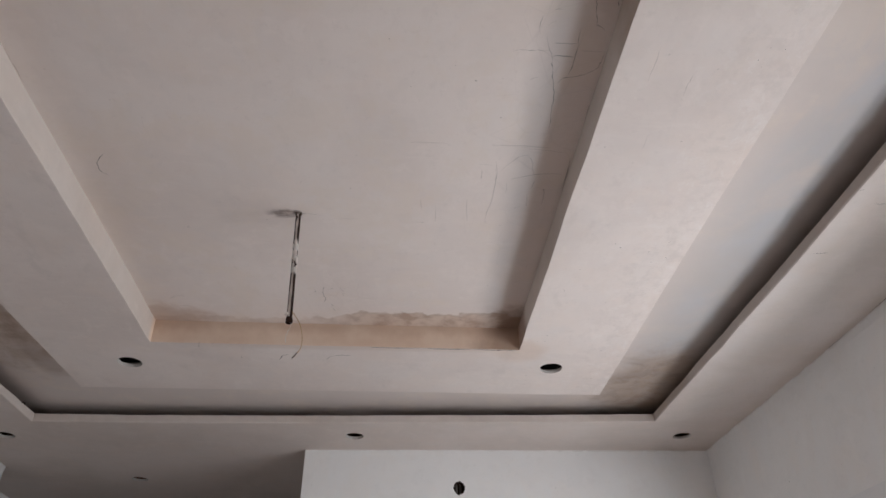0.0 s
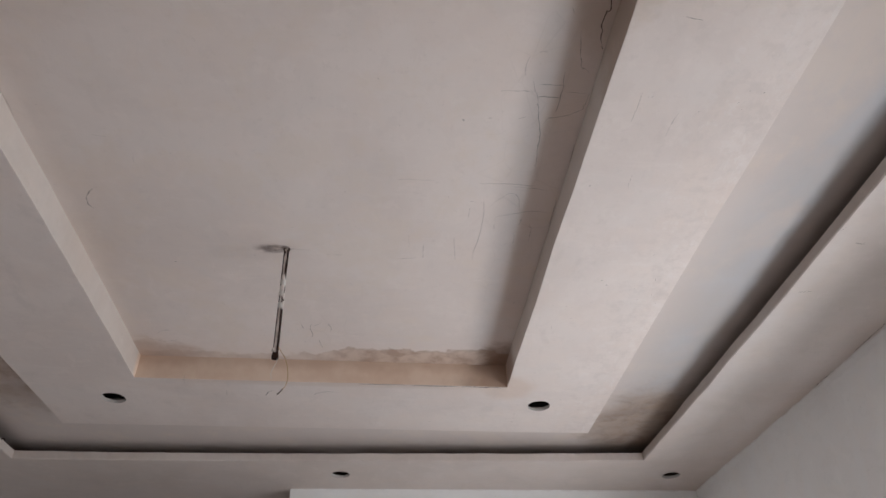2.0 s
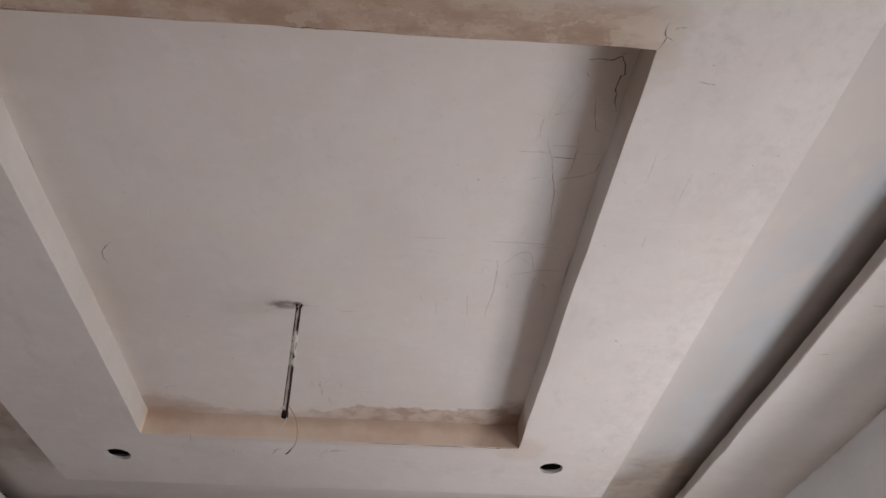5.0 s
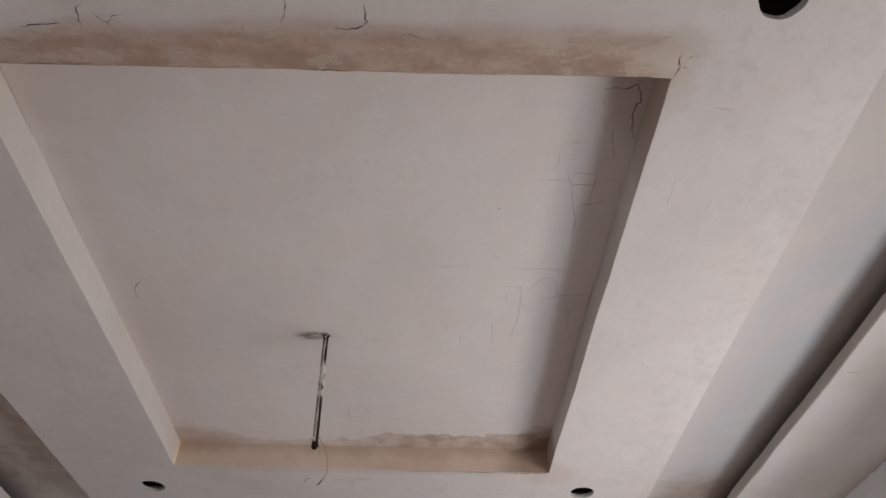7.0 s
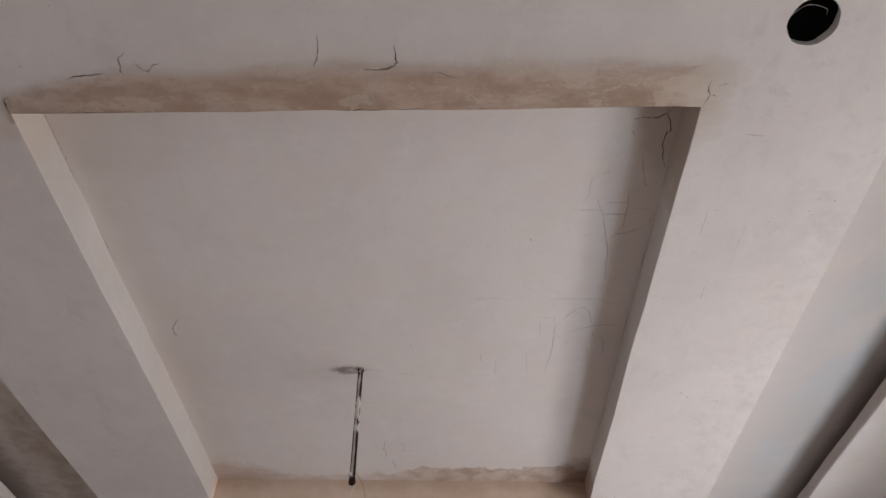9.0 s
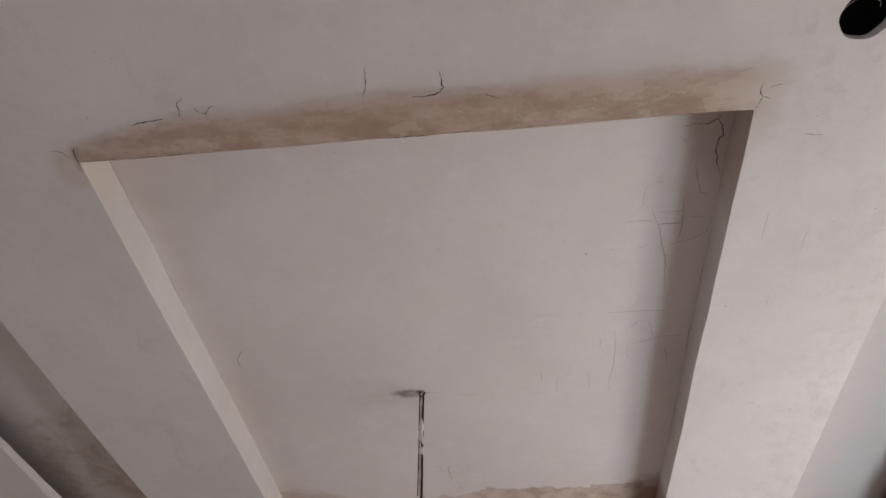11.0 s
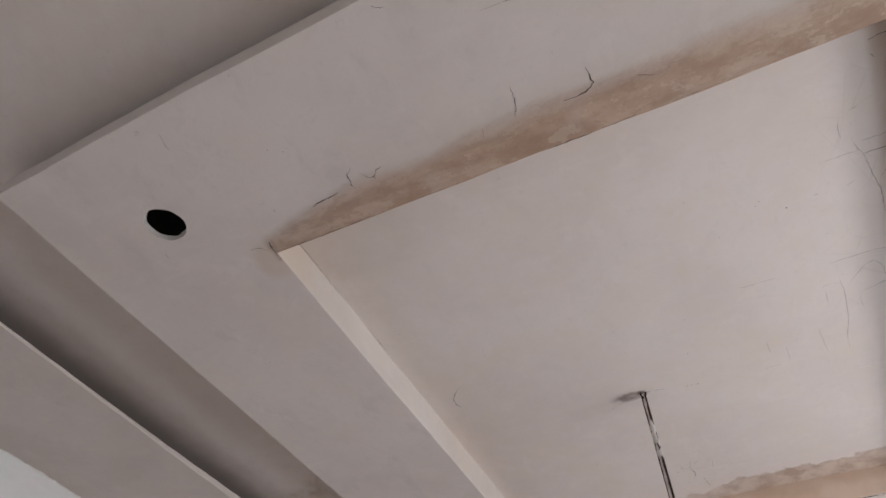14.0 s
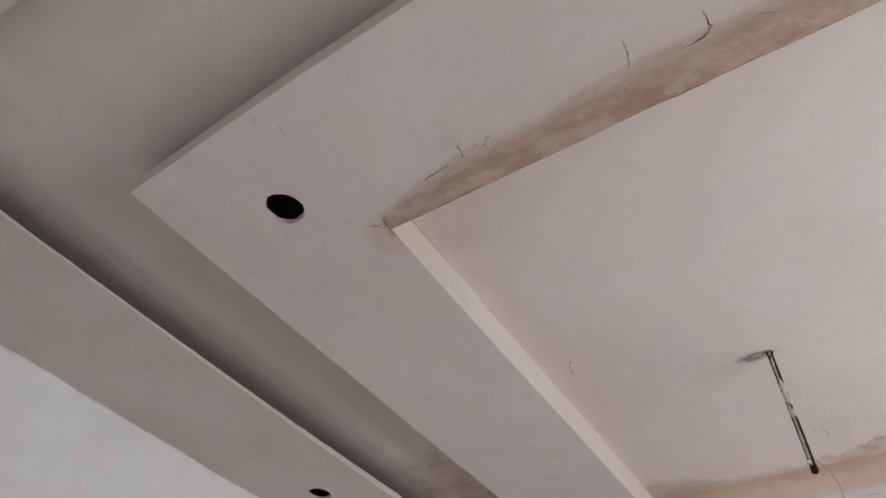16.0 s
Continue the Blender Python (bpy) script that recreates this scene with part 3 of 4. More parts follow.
for f in bm.faces:
    if f.material_index == 3 and (min(v.co.y for v in f.verts) > 3.65 or max(v.co.x for v in f.verts) < -1.75):
        f.material_index = 0   # the lit north and west lips take the border's colour, not the shaded copy
ceiling_border = tagged(finish(bm, "ceiling_border", [M_BORDER, M_BOARD, M_RAW_SHADED, M_LIP_SHADE]), "cream plaster ceiling border with an upturned cove lip and light cut-outs", "ceiling border", kind="structure")


# ---- walls and floor ----
def bead(bm, a, b, inward, reach=0.007, drop=0.03, seed=0):
    """The uneven upper edge of a wall's plaster, where it meets the border; from a to b, bulging inwards."""
    rnd = random.Random(seed)
    a, b, inward = Vector(a), Vector(b), Vector(inward)
    n = int((b - a).length / 0.02)
    w, low, high = 0.0, [], []
    for k in range(n + 1):
        w = 0.8 * w + 0.2 * rnd.uniform(-0.6, 1.5) * reach * 1.6
        p = a.lerp(b, k / n)
        q = p + inward * max(0.0008, w)
        low.append(bm.verts.new((p.x + inward.x * 0.0004, p.y + inward.y * 0.0004, Z_LOW - drop - rnd.uniform(0, 0.01))))
        high.append(bm.verts.new((q.x, q.y, Z_LOW)))
    for k in range(n):
        bm.faces.new((low[k], low[k + 1], high[k + 1], high[k]))


def wall(name, x0, y0, x1, y1, label, z1=2.905, edge=None):
    bm = bmesh.new()
    box(bm, x0, y0, 0.0, x1, y1, z1)
    if edge:
        bead(bm, *edge)
    return tagged(finish(bm, name, M_WALL), label, "wall", kind="structure")


W_ = 0.22
wall("wall_south", X_W - W_, Y_S - W_, X_E + W_, Y_S, "white painted plaster wall behind the border")
bm = bmesh.new()
foot, head = [[bm.verts.new((x, y, z)) for x, y in ((X_W - W_, Y_S), (X_W - 0.06, Y_S), (X_W + 0.081, PASS_Y0), (X_W - W_, PASS_Y0))] for z in (0.0, 2.905)]
band(bm, foot, head)
bm.faces.new(foot)
bm.faces.new(head)
bead(bm, (X_W - 0.06, Y_S), (X_W + 0.081, PASS_Y0), (1, 0), 0.011, 0.03, 2)
tagged(finish(bm, "wall_west", M_WALL), "white painted plaster wall lit by the window", "wall", kind="structure")
wall("wall_passage_west", PASS_X0 - W_, PASS_Y0, PASS_X0, PASS_Y1, "white painted passage wall")
wall("wall_passage_step", PASS_X0 - W_, PASS_Y0 - 0.10, X_W - W_, PASS_Y0, "white painted wall return")
wall("wall_passage_north", PASS_X0 - W_, PASS_Y1, PASS_X1 + W_, PASS_Y1 + W_, "white painted wall closing the passage")
wall("wall_passage_east", PASS_X1, Y_N + 0.30, PASS_X1 + W_, PASS_Y1, "white painted passage wall")

# north wall with the cut-out for a pipe
bm = bmesh.new()
HX, HZ = 0.481, 2.575
rect = [(PASS_X1, 0.0), (X_E, 0.0), (X_E, 2.905), (PASS_X1, 2.905)]
front = [bm.verts.new((x, Y_N, z)) for x, z in rect]
rnd = random.Random(8)
rim, back = [], []
for k in range(26):
    a = 2 * math.pi * k / 26
    r = 0.034 + rnd.uniform(-0.003, 0.003)
    rim.append(bm.verts.new((HX + r * math.cos(a), Y_N, HZ + 1.15 * r * math.sin(a))))
    back.append(bm.verts.new((HX + 0.9 * r * math.cos(a), Y_N + 0.07, HZ + r * math.sin(a))))
fill(bm, [front, rim])
band(bm, rim, back, 1)
bm.faces.new(back).material_index = 1
rear = [bm.verts.new((x, Y_N + 0.30, z)) for x, z in rect]
band(bm, front, rear)
bm.faces.new(rear)
bead(bm, (PASS_X1, Y_N), (X_E, Y_N), (0, -1), 0.004, 0.02, 3)
left, right, w = [], [], 0.006
for k in range(61):
    w = 0.7 * w + 0.3 * rnd.uniform(0.001, 0.018)
    z = 2.20 + 0.598 * k / 60
    left.append(bm.verts.new((X_E - 0.004 - w * 1.3, Y_N - 0.0006, z)))
    right.append(bm.verts.new((X_E - 0.0006, Y_N - 0.004 - w, z)))
for k in range(60):
    bm.faces.new((left[k], right[k], right[k + 1], left[k + 1]))
for v in bm.verts:
    v.co.y += (v.co.x - PASS_X1) * LEAN_N
tagged(finish(bm, "wall_north", [M_WALL_LIFTED, M_CUTOUT_DARK]), "white painted plaster wall with a round unfinished cut-out", "wall", kind="structure")

stub = tagged(new("conduit_stub"), "dark conduit end inside the round wall cut-out", "conduit")
for dx in (-0.012, 0.010):
    bm = bmesh.new()
    yb = Y_N + (HX - PASS_X1) * LEAN_N
    tube(bm, [(HX + dx, yb + 0.05, HZ - 0.036), (HX + dx, yb + 0.045, HZ), (HX + dx * 1.1, yb + 0.05, HZ + 0.036)], 0.007, 10)
    part("pipe", bm, M_OLDPIPE, stub)

# east wall with the window opening
def lean_east(bm):
    for v in bm.verts:
        v.co.x += 0.010 + (v.co.y - 2.3) * LEAN_E


bm = bmesh.new()
rect = [(Y_S, 0.0), (Y_N + 0.30, 0.0), (Y_N + 0.30, 2.905), (Y_S, 2.905)]
hole = [(WIN_Y0, WIN_Z0), (WIN_Y1, WIN_Z0), (WIN_Y1, WIN_Z1), (WIN_Y0, WIN_Z1)]
fr = [[bm.verts.new((x, y, z)) for y, z in pts] for x in (X_E, X_E + 0.30) for pts in (rect, hole)]
fill(bm, [fr[0], fr[1]])
fill(bm, [fr[2], fr[3]])
band(bm, fr[1], fr[3])
band(bm, fr[0], fr[2])
bead(bm, (X_E, Y_S), (X_E, Y_N), (-1, 0), 0.008, 0.03, 4)
lean_east(bm)
tagged(finish(bm, "wall_east", M_WALL_LIFTED), "greyish white painted plaster wall with a window opening", "wall", kind="structure")

bm = bmesh.new()
box(bm, -2.9, -0.8, -0.10, 2.3, 8.8, 0.0)
tagged(finish(bm, "floor", M_FLOOR), "bare reddish cement screed floor", "floor", kind="structure")
bm = bmesh.new()
gs = [bm.verts.new(p) for p in ((-400, -400, -0.12), (400, -400, -0.12), (400, 400, -0.12), (-400, 400, -0.12))]
bm.faces.new(gs)
tagged(finish(bm, "ground", M_EARTH), "dry bare earth outside the window", "ground", kind="structure")

# ---- window ----
window = tagged(new("window_1"), "white framed sliding window in the wall opening", "window", kind="structure")
bm = bmesh.new()
XF0, XF1 = X_E - 0.012, X_E + 0.05
for y0, z0, y1, z1 in ((WIN_Y0 - 0.02, WIN_Z1 - 0.03, WIN_Y1 + 0.02, WIN_Z1 + 0.03), (WIN_Y0 - 0.02, WIN_Z0 - 0.03, WIN_Y1 + 0.02, WIN_Z0 + 0.03),
                       (WIN_Y0 - 0.02, WIN_Z0 + 0.03, WIN_Y0 + 0.03, WIN_Z1 - 0.03), (WIN_Y1 - 0.03, WIN_Z0 + 0.03, WIN_Y1 + 0.02, WIN_Z1 - 0.03)):
    box(bm, XF0, y0, z0, XF1, y1, z1, 0.004)
lean_east(bm)
part("window_frame", bm, M_UPVC, window, "glossy white window frame")
mid = (WIN_Y0 + WIN_Y1) / 2
for y0, y1 in ((WIN_Y0 + 0.03, mid), (mid, WIN_Y1 - 0.03)):
    bm = bmesh.new()
    for a, b, c_, d in ((y0, WIN_Z0 + 0.03, y0 + 0.04, WIN_Z1 - 0.03), (y1 - 0.04, WIN_Z0 + 0.03, y1, WIN_Z1 - 0.03),
                        (y0 + 0.04, WIN_Z0 + 0.03, y1 - 0.04, WIN_Z0 + 0.07), (y0 + 0.04, WIN_Z1 - 0.07, y1 - 0.04, WIN_Z1 - 0.03)):
        box(bm, X_E + 0.255, a, b, X_E + 0.285, c_, d, 0.003)
    lean_east(bm)
    sash = part("sash", bm, M_UPVC, window)
    bm = bmesh.new()
    box(bm, X_E + 0.266, y0 + 0.04, WIN_Z0 + 0.07, X_E + 0.272, y1 - 0.04, WIN_Z1 - 0.07)
    lean_east(bm)
    pane = part("pane", bm, M_GLASS, sash)
    pane.visible_shadow = False


# ---- fan rod hanging from the slab ----
ROD_TOP, ROD_END = Vector((-0.256, 2.050, Z_SLAB)), Vector((-0.239, 2.050, 2.475))
ROD_AXIS = (ROD_END - ROD_TOP).normalized()
ROD_LEN = (ROD_END - ROD_TOP).length
ROD_TURN = Vector((0, 0, -1)).rotation_difference(ROD_AXIS).to_matrix().to_4x4()


def rod_ring(bm, r, depth, n=20, wob=0.0):
    return [bm.verts.new((
        r * math.cos(2 * math.pi * k / n) * (1 + wob * noise.noise(Vector((k * 0.9, depth * 90, 1)))),
        r * math.sin(2 * math.pi * k / n) * (1 + wob * noise.noise(Vector((k * 0.9, depth * 90, 5)))),
        -depth)) for k in range(n)]


fan_rod = tagged(new("fan_rod"), "dark metal ceiling fan rod splashed with white plaster", "fan rod")
fan_rod.matrix_world = Matrix.Translation(ROD_TOP) @ ROD_TURN
bm = bmesh.new()
rings = [rod_ring(bm, 0.0089, 0.012 + (ROD_LEN - 0.012) * k / 40, 20, 0.03) for k in range(41)]
rings.append(rod_ring(bm, 0.0078, ROD_LEN))
rings.append(rod_ring(bm, 0.0078, ROD_LEN - 0.06))
for a, b in zip(rings, rings[1:]):
    band(bm, a, b)
bm.faces.new(rings[0])
bm.faces.new(rings[-1])
part("pipe", bm, M_ROD, fan_rod)
bm = bmesh.new()   # swollen rim of the open lower end
rings = [rod_ring(bm, r, ROD_LEN + d) for r, d in ((0.0096, -0.016), (0.0106, -0.012), (0.0112, 0.001), (0.0104, 0.003), (0.0080, 0.003), (0.0079, -0.02))]
for a, b in zip(rings, rings[1:]):
    band(bm, a, b)
part("end_collar", bm, M_TIP, fan_rod, "dark open lower end of the rod")
bm = bmesh.new()
tube(bm, [(-0.0128, -0.003, -ROD_LEN + 0.024), (-0.004, -0.0132, -ROD_LEN + 0.026)], 0.0042, 8)
part("plaster_splash", bm, M_LUMP, fan_rod, "white plaster fleck by the open end")
bm = bmesh.new()
tube(bm, [(-0.003, -0.013, -0.026), (0.003, 0.013, -0.026)], 0.0040, 8)
part("bolt", bm, M_TIP, fan_rod)
bm = bmesh.new()
tube(bm, smooth_path([(-0.006, 0.0, 0.004), (-0.008, -0.001, -0.006), (-0.004, -0.002, -0.015), (0.004, -0.002, -0.016), (0.009, 0.0, -0.008), (0.008, 0.001, 0.004)], 4), 0.0032, 8)
part("hook", bm, M_TIP, fan_rod, "dark bent hook let into the slab")
rnd = random.Random(3)
for k in range(8):
    bm = bmesh.new()
    bmesh.ops.create_icosphere(bm, subdivisions=2, radius=1.0)
    depth = 0.125 + 0.125 * (k + rnd.random()) / 8
    a = -math.pi / 2 + rnd.uniform(-1.3, 1.3)
    c0 = Vector((0.0088 * math.cos(a), 0.0088 * math.sin(a), -depth))
    sx, sy, sz = rnd.uniform(0.003, 0.0055), rnd.uniform(0.002, 0.0035), rnd.uniform(0.006, 0.014)
    rot = Matrix.Rotation(a + math.pi / 2, 3, 'Z')
    for v in bm.verts:
        f = 1.0 + 0.5 * noise.noise(v.co * 1.8 + Vector((k * 7.1, 0, 0)))
        v.co = c0 + rot @ Vector((v.co.x * sx * f, v.co.y * sy * f, v.co.z * sz * f))
    part("plaster_splash", bm, M_LUMP, fan_rod, "white plaster splash stuck to the rod")

# ---- loose wires at the rod's lower end and in the light cut-outs ----
def wire(name, pts, r, mat, label, tip=0.0):
    th = tagged(new(name), label, "wire", "loose wires")
    th.location = pts[0]
    o = Vector(pts[0])
    path = [p - o for p in smooth_path(pts, 7)]
    bm = bmesh.new()
    tube(bm, path, r, 6)
    part("sheath", bm, mat, th)
    if tip:
        end = path[-1]
        d = (path[-1] - path[-3]).normalized()
        bm = bmesh.new()
        tube(bm, [end, end + d * tip * 0.5 + Vector((0, 0, -0.003)), end + d * tip], r * 1.5, 6)
        part("tip", bm, M_TIP, th, "dark bare wire tip")
    return th


wire("wire", [(-0.238, 2.047, 2.515), (-0.229, 2.044, 2.506), (-0.216, 2.040, 2.486), (-0.203, 2.038, 2.463), (-0.193, 2.040, 2.430), (-0.190, 2.043, 2.400), (-0.194, 2.045, 2.378), (-0.202, 2.046, 2.367)],
     0.0012, M_YELLOW, "thin yellow wire hanging from the fan rod", 0.022)
wire("wire", [(-0.236, 2.050, 2.490), (-0.231, 2.048, 2.464), (-0.238, 2.046, 2.440), (-0.243, 2.046, 2.420), (-0.240, 2.047, 2.402)],
     0.0011, M_WHITEWIRE, "thin pale wire hanging from the fan rod")
wire("wire", [(0.785, 0.700, 2.835), (0.812, 0.668, 2.828), (0.850, 0.672, 2.822), (0.861, 0.690, 2.830)], 0.0005, M_WHITEWIRE, "thin pale wire inside a ceiling light cut-out")
wire("wire", [(-1.118, 0.655, 2.835), (-1.100, 0.680, 2.826), (-1.098, 0.705, 2.820), (-1.110, 0.728, 2.828)], 0.0005, M_WHITEWIRE, "thin pale wire inside a ceiling light cut-out")


bm = bmesh.new()
tube(bm, smooth_path([(-1.862, 3.684, 2.840), (-1.851, 3.687, 2.846), (-1.846, 3.694, 2.842), (-1.847, 3.700, 2.835)], 4), 0.0024, 6)
tagged(finish(bm, "hook", M_TIP), "small dark bent hook stuck on the cove lip", "hook")


# ---- cracks ----
def crack(points, width=0.0016, z=Z_SLAB, seed=0):
    """A hairline crack as a thin dark line of uneven width on a plaster surface."""
    rnd = random.Random(seed + len(points) * 13 + int(abs(points[0][0]) * 1000))
    line = [Vector(points[0])]
    for a, b in zip(points, points[1:]):
        a, b = Vector(a), Vector(b)
        n = max(2, int((b - a).length / 0.007))
        side = Vector((-(b - a).y, (b - a).x)).normalized()
        for k in range(1, n + 1):
            line.append(a.lerp(b, k / n) + side * (rnd.gauss(0, min(0.0014, 0.0006 + 0.35 * width)) if k < n else 0.0))
    bm = bmesh.new()
    L, R = [], []
    m = len(line)
    for i, p in enumerate(line):
        d = (line[min(i + 1, m - 1)] - line[max(i - 1, 0)]).normalized()
        s = Vector((-d.y, d.x))
        taper = min(1.0, 0.25 + 3.0 * min(i, m - 1 - i) / m)
        w = (0.23 if z > 2.85 else 0.35) * width * taper * rnd.choice((0.35, 0.7, 1.0, 1.3))
        L.append(bm.verts.new((p.x + s.x * w, p.y + s.y * w, z - 0.0006)))
        R.append(bm.verts.new((p.x - s.x * w, p.y - s.y * w, z - 0.0006)))
    for i in range(m - 1):
        bm.faces.new((L[i], L[i + 1], R[i + 1], R[i]))
    hung_x, hung_y = -1.5 < line[0].x < 1.15, 0.3 < line[0].y < 3.4
    finish(bm, "crack", M_CRACK, ceiling if z > 2.85 else ceiling_frame if hung_x and hung_y else ceiling_border)


S, F = Z_SLAB, Z_LOW
# in the tray, along the east side
crack([(0.391, 1.300), (0.487, 1.297)], 0.0016)
crack([(0.475, 1.251), (0.487, 1.297), (0.497, 1.312), (0.506, 1.348), (0.518, 1.402), (0.530, 1.448), (0.534, 1.506), (0.540, 1.568), (0.540, 1.588)], 0.0026)
crack([(0.494, 1.271), (0.561, 1.271)], 0.0020)
crack([(0.497, 1.312), (0.559, 1.313)], 0.0030)
crack([(0.554, 1.223), (0.561, 1.271), (0.560, 1.313), (0.560, 1.347), (0.554, 1.375)], 0.0022)
crack([(0.525, 1.425), (0.540, 1.391), (0.594, 1.376), (0.616, 1.363), (0.630, 1.352), (0.635, 1.324), (0.636, 1.288)], 0.0022)
crack([(0.574, 1.293), (0.636, 1.294)], 0.0012)
crack([(0.528, 0.998), (0.558, 0.994), (0.586, 0.995), (0.604, 0.982), (0.618, 1.000), (0.626, 1.030), (0.617, 1.037), (0.614, 1.073), (0.623, 1.118), (0.635, 1.147)], 0.0062)
crack([(0.604, 0.982), (0.618, 0.969)], 0.0026)
crack([(0.569, 1.097), (0.579, 1.155), (0.595, 1.209), (0.620, 1.224)], 0.0022)
crack([(0.475, 1.169), (0.498, 1.166)], 0.0014)
crack([(0.451, 1.245), (0.447, 1.206), (0.453, 1.183)], 0.0012)
crack([(0.466, 1.219), (0.489, 1.199)], 0.0010)
crack([(0.530, 1.033), (0.539, 1.049)], 0.0022)
crack([(0.373, 1.670), (0.470, 1.668), (0.557, 1.671)], 0.0020)
crack([(0.472, 1.676), (0.608, 1.691)], 0.0009)
crack([(0.430, 1.779), (0.445, 1.751), (0.476, 1.714), (0.498, 1.710), (0.516, 1.740), (0.529, 1.800)], 0.0018)
crack([(0.451, 1.834), (0.490, 1.818), (0.543, 1.799), (0.598, 1.792), (0.627, 1.800)], 0.0018)
crack([(0.345, 1.762), (0.405, 1.760)], 0.0011)
crack([(0.399, 1.738), (0.411, 1.800), (0.412, 1.859), (0.411, 1.905), (0.408, 1.968), (0.400, 2.033), (0.402, 2.074)], 0.0020)
crack([(0.570, 1.855), (0.583, 1.891), (0.585, 1.937), (0.582, 1.956)], 0.0024)
crack([(0.637, 1.723), (0.639, 1.794), (0.640, 1.874)], 0.0020)
crack([(0.541, 1.835), (0.535, 1.871)], 0.0016)
crack([(0.450, 1.843), (0.455, 1.903)], 0.0012)
crack([(0.326, 1.948), (0.338, 2.076)], 0.0014)
crack([(0.360, 1.787), (0.363, 1.840)], 0.0012)
crack([(0.124, 1.671), (0.239, 1.668)], 0.0014)
crack([(0.169, 1.949), (0.171, 2.014)], 0.0011)
crack([(0.221, 1.996), (0.225, 2.079)], 0.0013)
crack([(0.140, 2.082), (0.205, 2.080)], 0.0011)
crack([(-0.246, 2.053), (-0.212, 2.055), (-0.178, 2.057)], 0.0013)
crack([(-0.130, 2.076), (-0.054, 2.074)], 0.0013)
crack([(0.638, 1.468), (0.642, 1.540), (0.641, 1.560)], 0.0014)
crack([(0.526, 1.901), (0.535, 1.980)], 0.0010)
crack([(0.384, 1.554), (0.395, 1.549)], 0.0010)
crack([(0.370, 1.399), (0.382, 1.399)], 0.0014)
crack([(0.444, 1.404), (0.479, 1.386)], 0.0010)
# on the west side and the north part of the tray
crack([(-0.820, 1.770), (-0.848, 1.791), (-0.869, 1.826), (-0.871, 1.856), (-0.853, 1.879)], 0.0034)
crack([(-0.766, 1.543), (-0.713, 1.549)], 0.0009)
crack([(-0.667, 1.610), (-0.674, 1.649)], 0.0009)
crack([(-0.850, 2.670), (-0.821, 2.641), (-0.786, 2.644)], 0.0020)
crack([(-0.890, 2.708), (-0.828, 2.734), (-0.777, 2.718)], 0.0014)
crack([(-0.204, 2.539), (-0.216, 2.592), (-0.205, 2.637), (-0.217, 2.679)], 0.0026)
crack([(-0.246, 2.558), (-0.242, 2.598)], 0.0018)
crack([(-0.194, 2.569), (-0.165, 2.546)], 0.0014)
crack([(-0.140, 2.546), (-0.128, 2.580), (-0.132, 2.625)], 0.0016)
crack([(-0.182, 2.682), (-0.172, 2.753)], 0.0018)
crack([(-0.543, 2.412), (-0.536, 2.437)], 0.0010)
# frame, south side
crack([(-0.785, 0.817), (-0.748, 0.810), (-0.732, 0.810), (-0.723, 0.808), (-0.700, 0.805)], 0.0034, F)
crack([(-0.637, 0.753), (-0.654, 0.767), (-0.656, 0.791), (-0.658, 0.814)], 0.0026, F)
crack([(-0.625, 0.774), (-0.610, 0.797), (-0.597, 0.799), (-0.583, 0.784), (-0.561, 0.780)], 0.0018, F)
crack([(-0.597, 0.799), (-0.596, 0.808)], 0.0014, F)
crack([(-0.209, 0.715), (-0.214, 0.755), (-0.225, 0.789)], 0.0020, F)
crack([(-0.116, 0.797), (-0.081, 0.798), (-0.050, 0.790), (-0.041, 0.781), (-0.045, 0.754), (-0.047, 0.739)], 0.0034, F)
crack([(0.043, 0.803), (0.082, 0.818)], 0.0013, F)
crack([(-1.015, 0.871), (-0.987, 0.876), (-0.972, 0.899)], 0.0024, F)
crack([(-0.940, 0.864), (-0.957, 0.874), (-0.958, 0.888), (-0.962, 0.916)], 0.0032, F)
crack([(-1.046, 0.466), (-1.040, 0.455), (-1.027, 0.457), (-1.040, 0.463)], 0.0011, F)
crack([(-0.992, 0.488), (-0.999, 0.511), (-0.998, 0.530)], 0.0012, F)
crack([(-0.307, 0.788), (-0.313, 0.810)], 0.0009, F)
crack([(-1.234, 0.789), (-1.234, 0.806)], 0.0012, F)
crack([(-0.394, 0.428), (-0.388, 0.436), (-0.369, 0.443)], 0.0013, F)
crack([(-0.201, 0.532), (-0.160, 0.534), (-0.108, 0.541)], 0.0010, F)
crack([(-0.752, 0.430), (-0.750, 0.436)], 0.0016, F)
crack([(0.645, 0.894), (0.655, 0.862), (0.647, 0.844), (0.650, 0.827)], 0.0030, F)
crack([(0.655, 0.862), (0.672, 0.869)], 0.0018, F)
crack([(0.667, 0.843), (0.676, 0.837), (0.693, 0.836)], 0.0014, F)
crack([(0.593, 0.799), (0.623, 0.787)], 0.0013, F)
crack([(0.760, 0.968), (0.789, 0.973), (0.811, 0.974)], 0.0012, F)
crack([(0.734, 1.184), (0.735, 1.236), (0.735, 1.295)], 0.0007, F)
crack([(0.752, 1.206), (0.765, 1.203)], 0.0010, F)
# frame, north side
crack([(-0.431, 3.009), (-0.413, 2.967), (-0.384, 2.954)], 0.0052, F)
crack([(-0.218, 3.004), (-0.205, 2.968), (-0.146, 2.948), (-0.106, 2.958)], 0.0030, F)
crack([(-0.750, 2.835), (-0.767, 2.901)], 0.0016, F)
crack([(-0.595, 2.965), (-0.597, 3.005)], 0.0012, F)
# border, east side
crack([(1.571, 2.048), (1.620, 2.042)], 0.0022, F)
crack([(1.621, 1.760), (1.661, 1.757)], 0.0020, F)
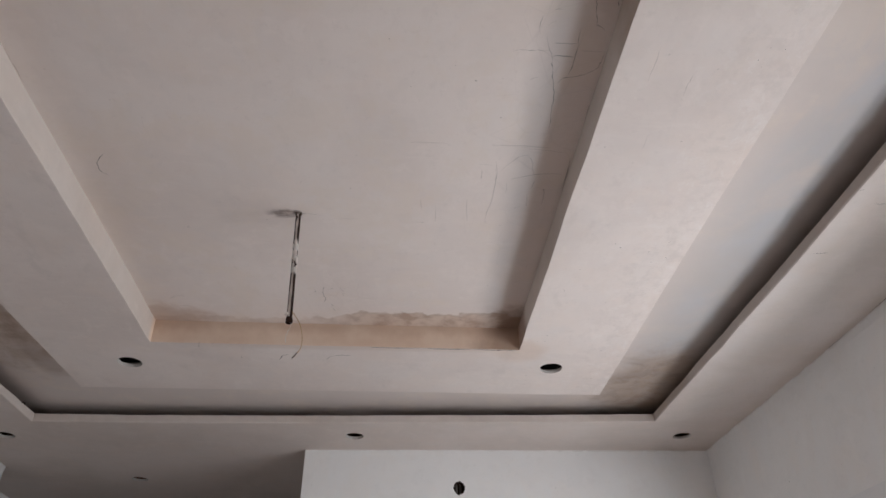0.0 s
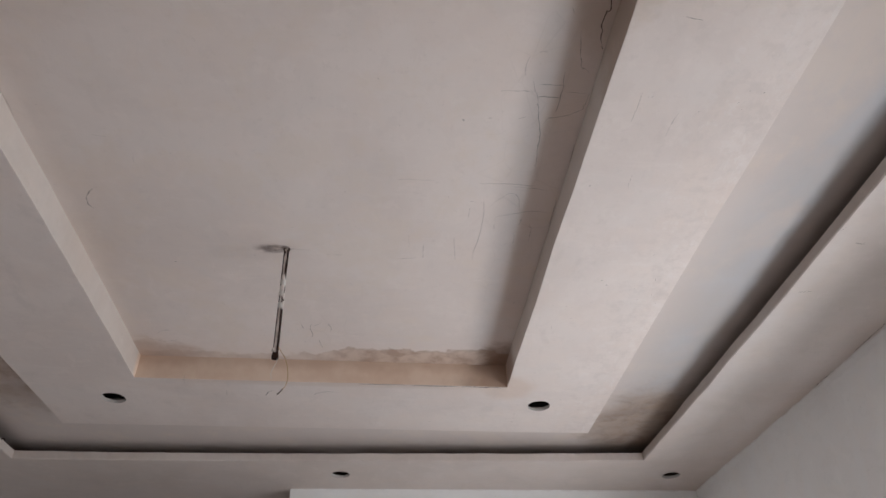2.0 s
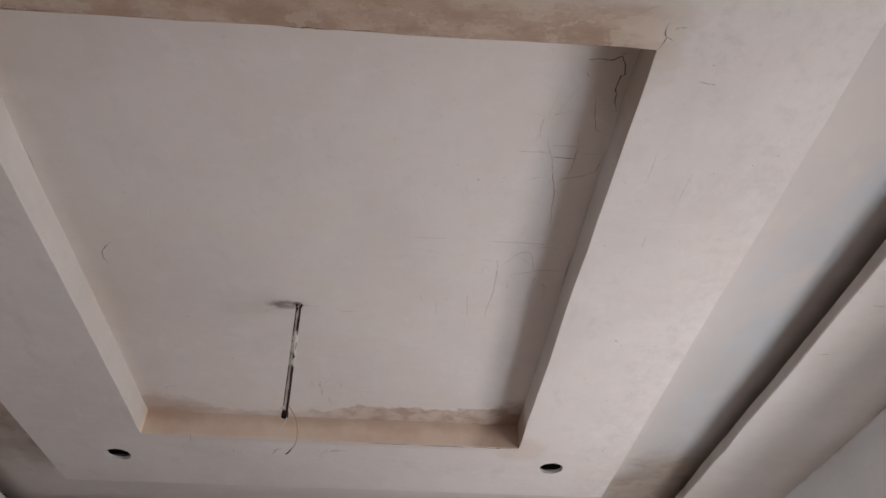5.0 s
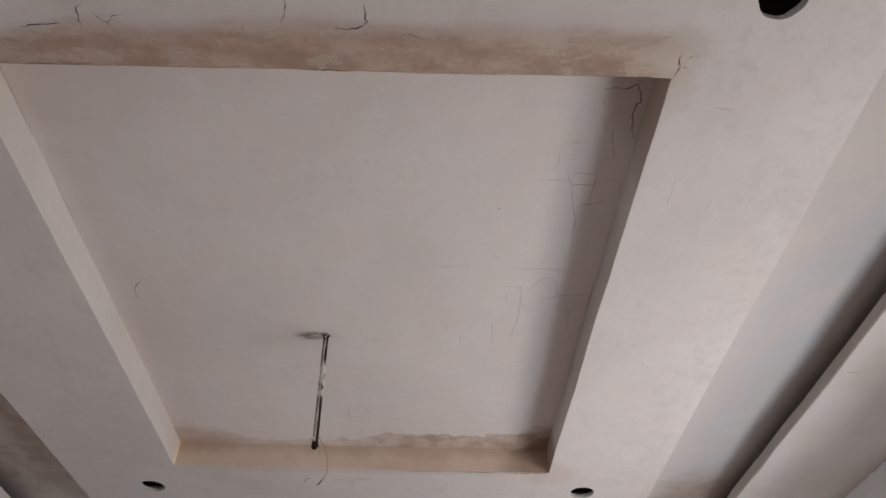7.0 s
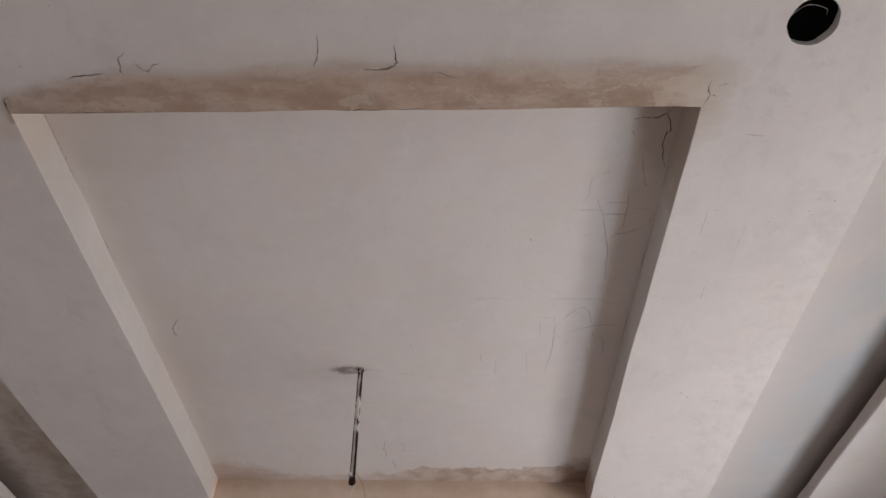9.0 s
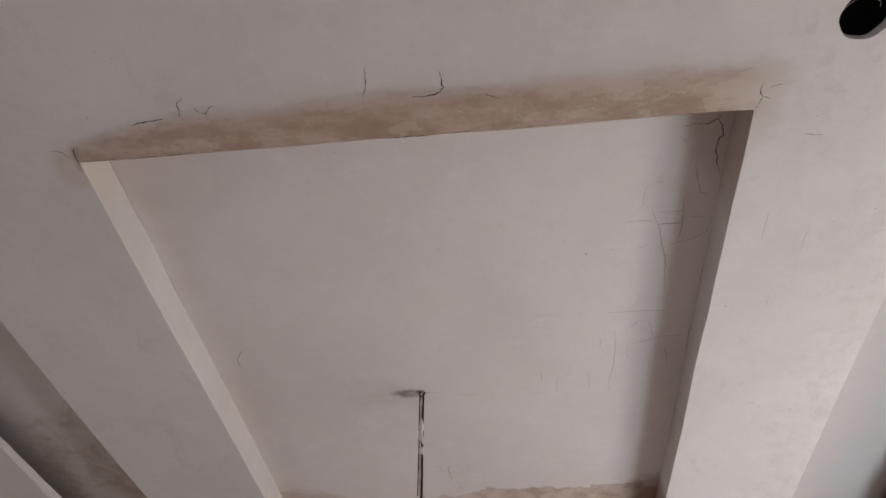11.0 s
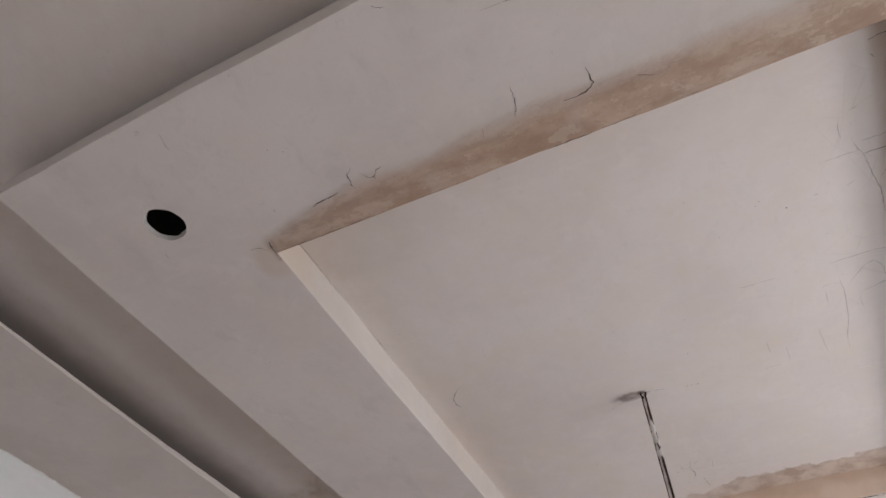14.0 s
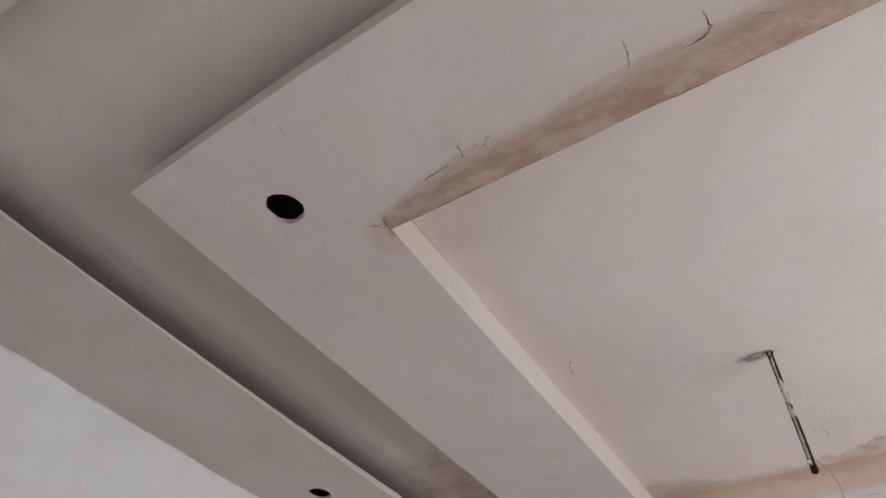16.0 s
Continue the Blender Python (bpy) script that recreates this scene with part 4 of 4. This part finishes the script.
crack([(1.537, 1.698), (1.548, 1.686)], 0.0016, F)
# slab in the cove, south-west
crack([(-1.46, 0.10), (-1.42, 0.13), (-1.39, 0.19)], 0.0012)
crack([(-0.62, 0.33), (-0.60, 0.36)], 0.0014)
# along the tray's lower edges
rnd = random.Random(17)
for x0, x1, w in ((-0.02, 0.20, 0.0044), (0.22, 0.42, 0.0070), (0.44, 0.63, 0.0090)):
    crack([(x0, TRAY[3] + 0.003), ((x0 + x1) / 2, TRAY[3] + 0.004), (x1, TRAY[3] + 0.003)], w, F)
for x0, x1, w in ((-0.93, -0.62, 0.0013), (-0.55, -0.42, 0.0010), (-0.20, -0.08, 0.0024), (-0.06, 0.03, 0.0016), (0.10, 0.25, 0.0009), (0.45, 0.60, 0.0010)):
    crack([(x, TRAY[1] - 0.0094 * x - 0.003) for x in (x0, (x0 + x1) / 2, x1)], w, F)
# where the border meets the walls
for y0 in (1.2, 1.75, 2.15, 2.62, 3.1, 3.4):
    crack([(X_E - 0.006, y0), (X_E - 0.005, y0 + 0.12), (X_E - 0.006, y0 + 0.12 + 0.2 * rnd.random())], 0.003, F)
for x0 in (0.15, 0.62, 1.2, 1.55):
    crack([(x0, Y_N - 0.004), (x0 + 0.2, Y_N - 0.004), (x0 + 0.25 + 0.12 * rnd.random(), Y_N - 0.003)], 0.0026, F)
# scratches and specks on the frame's east side and in the tray
crack([(0.845, 1.36), (0.842, 1.30), (0.85, 1.25)], 0.0006, F)
crack([(0.80, 1.55), (0.796, 1.49)], 0.0007, F)
crack([(0.845, 2.02), (0.850, 2.028)], 0.0060, F)
crack([(0.87, 2.045), (0.873, 2.050)], 0.0040, F)
crack([(1.05, 2.10), (1.055, 2.106)], 0.0050, F)
crack([(-0.66, 2.15), (-0.655, 2.157)], 0.0050)
crack([(0.30, 1.41), (0.305, 1.415)], 0.0045)
for k in range(26):
    x, y = rnd.uniform(0.68, 1.10), rnd.uniform(0.5, 3.3)
    crack([(x, y), (x + rnd.uniform(-0.004, 0.004), y + rnd.uniform(0.002, 0.005))], 0.0030, F)
for k in range(16):
    x, y = rnd.uniform(-0.9, 0.6), rnd.uniform(0.95, 2.8)
    crack([(x, y), (x + rnd.uniform(-0.004, 0.004), y + rnd.uniform(0.002, 0.004))], 0.0022)
# where the tray's west side meets the slab
crack([(TRAY[0] + 0.003, 0.93), (TRAY[0] + 0.006, 1.05), (TRAY[0] + 0.004, 1.22)], 0.0017)
crack([(TRAY[0] + 0.003, 1.36), (TRAY[0] + 0.005, 1.50)], 0.0013)
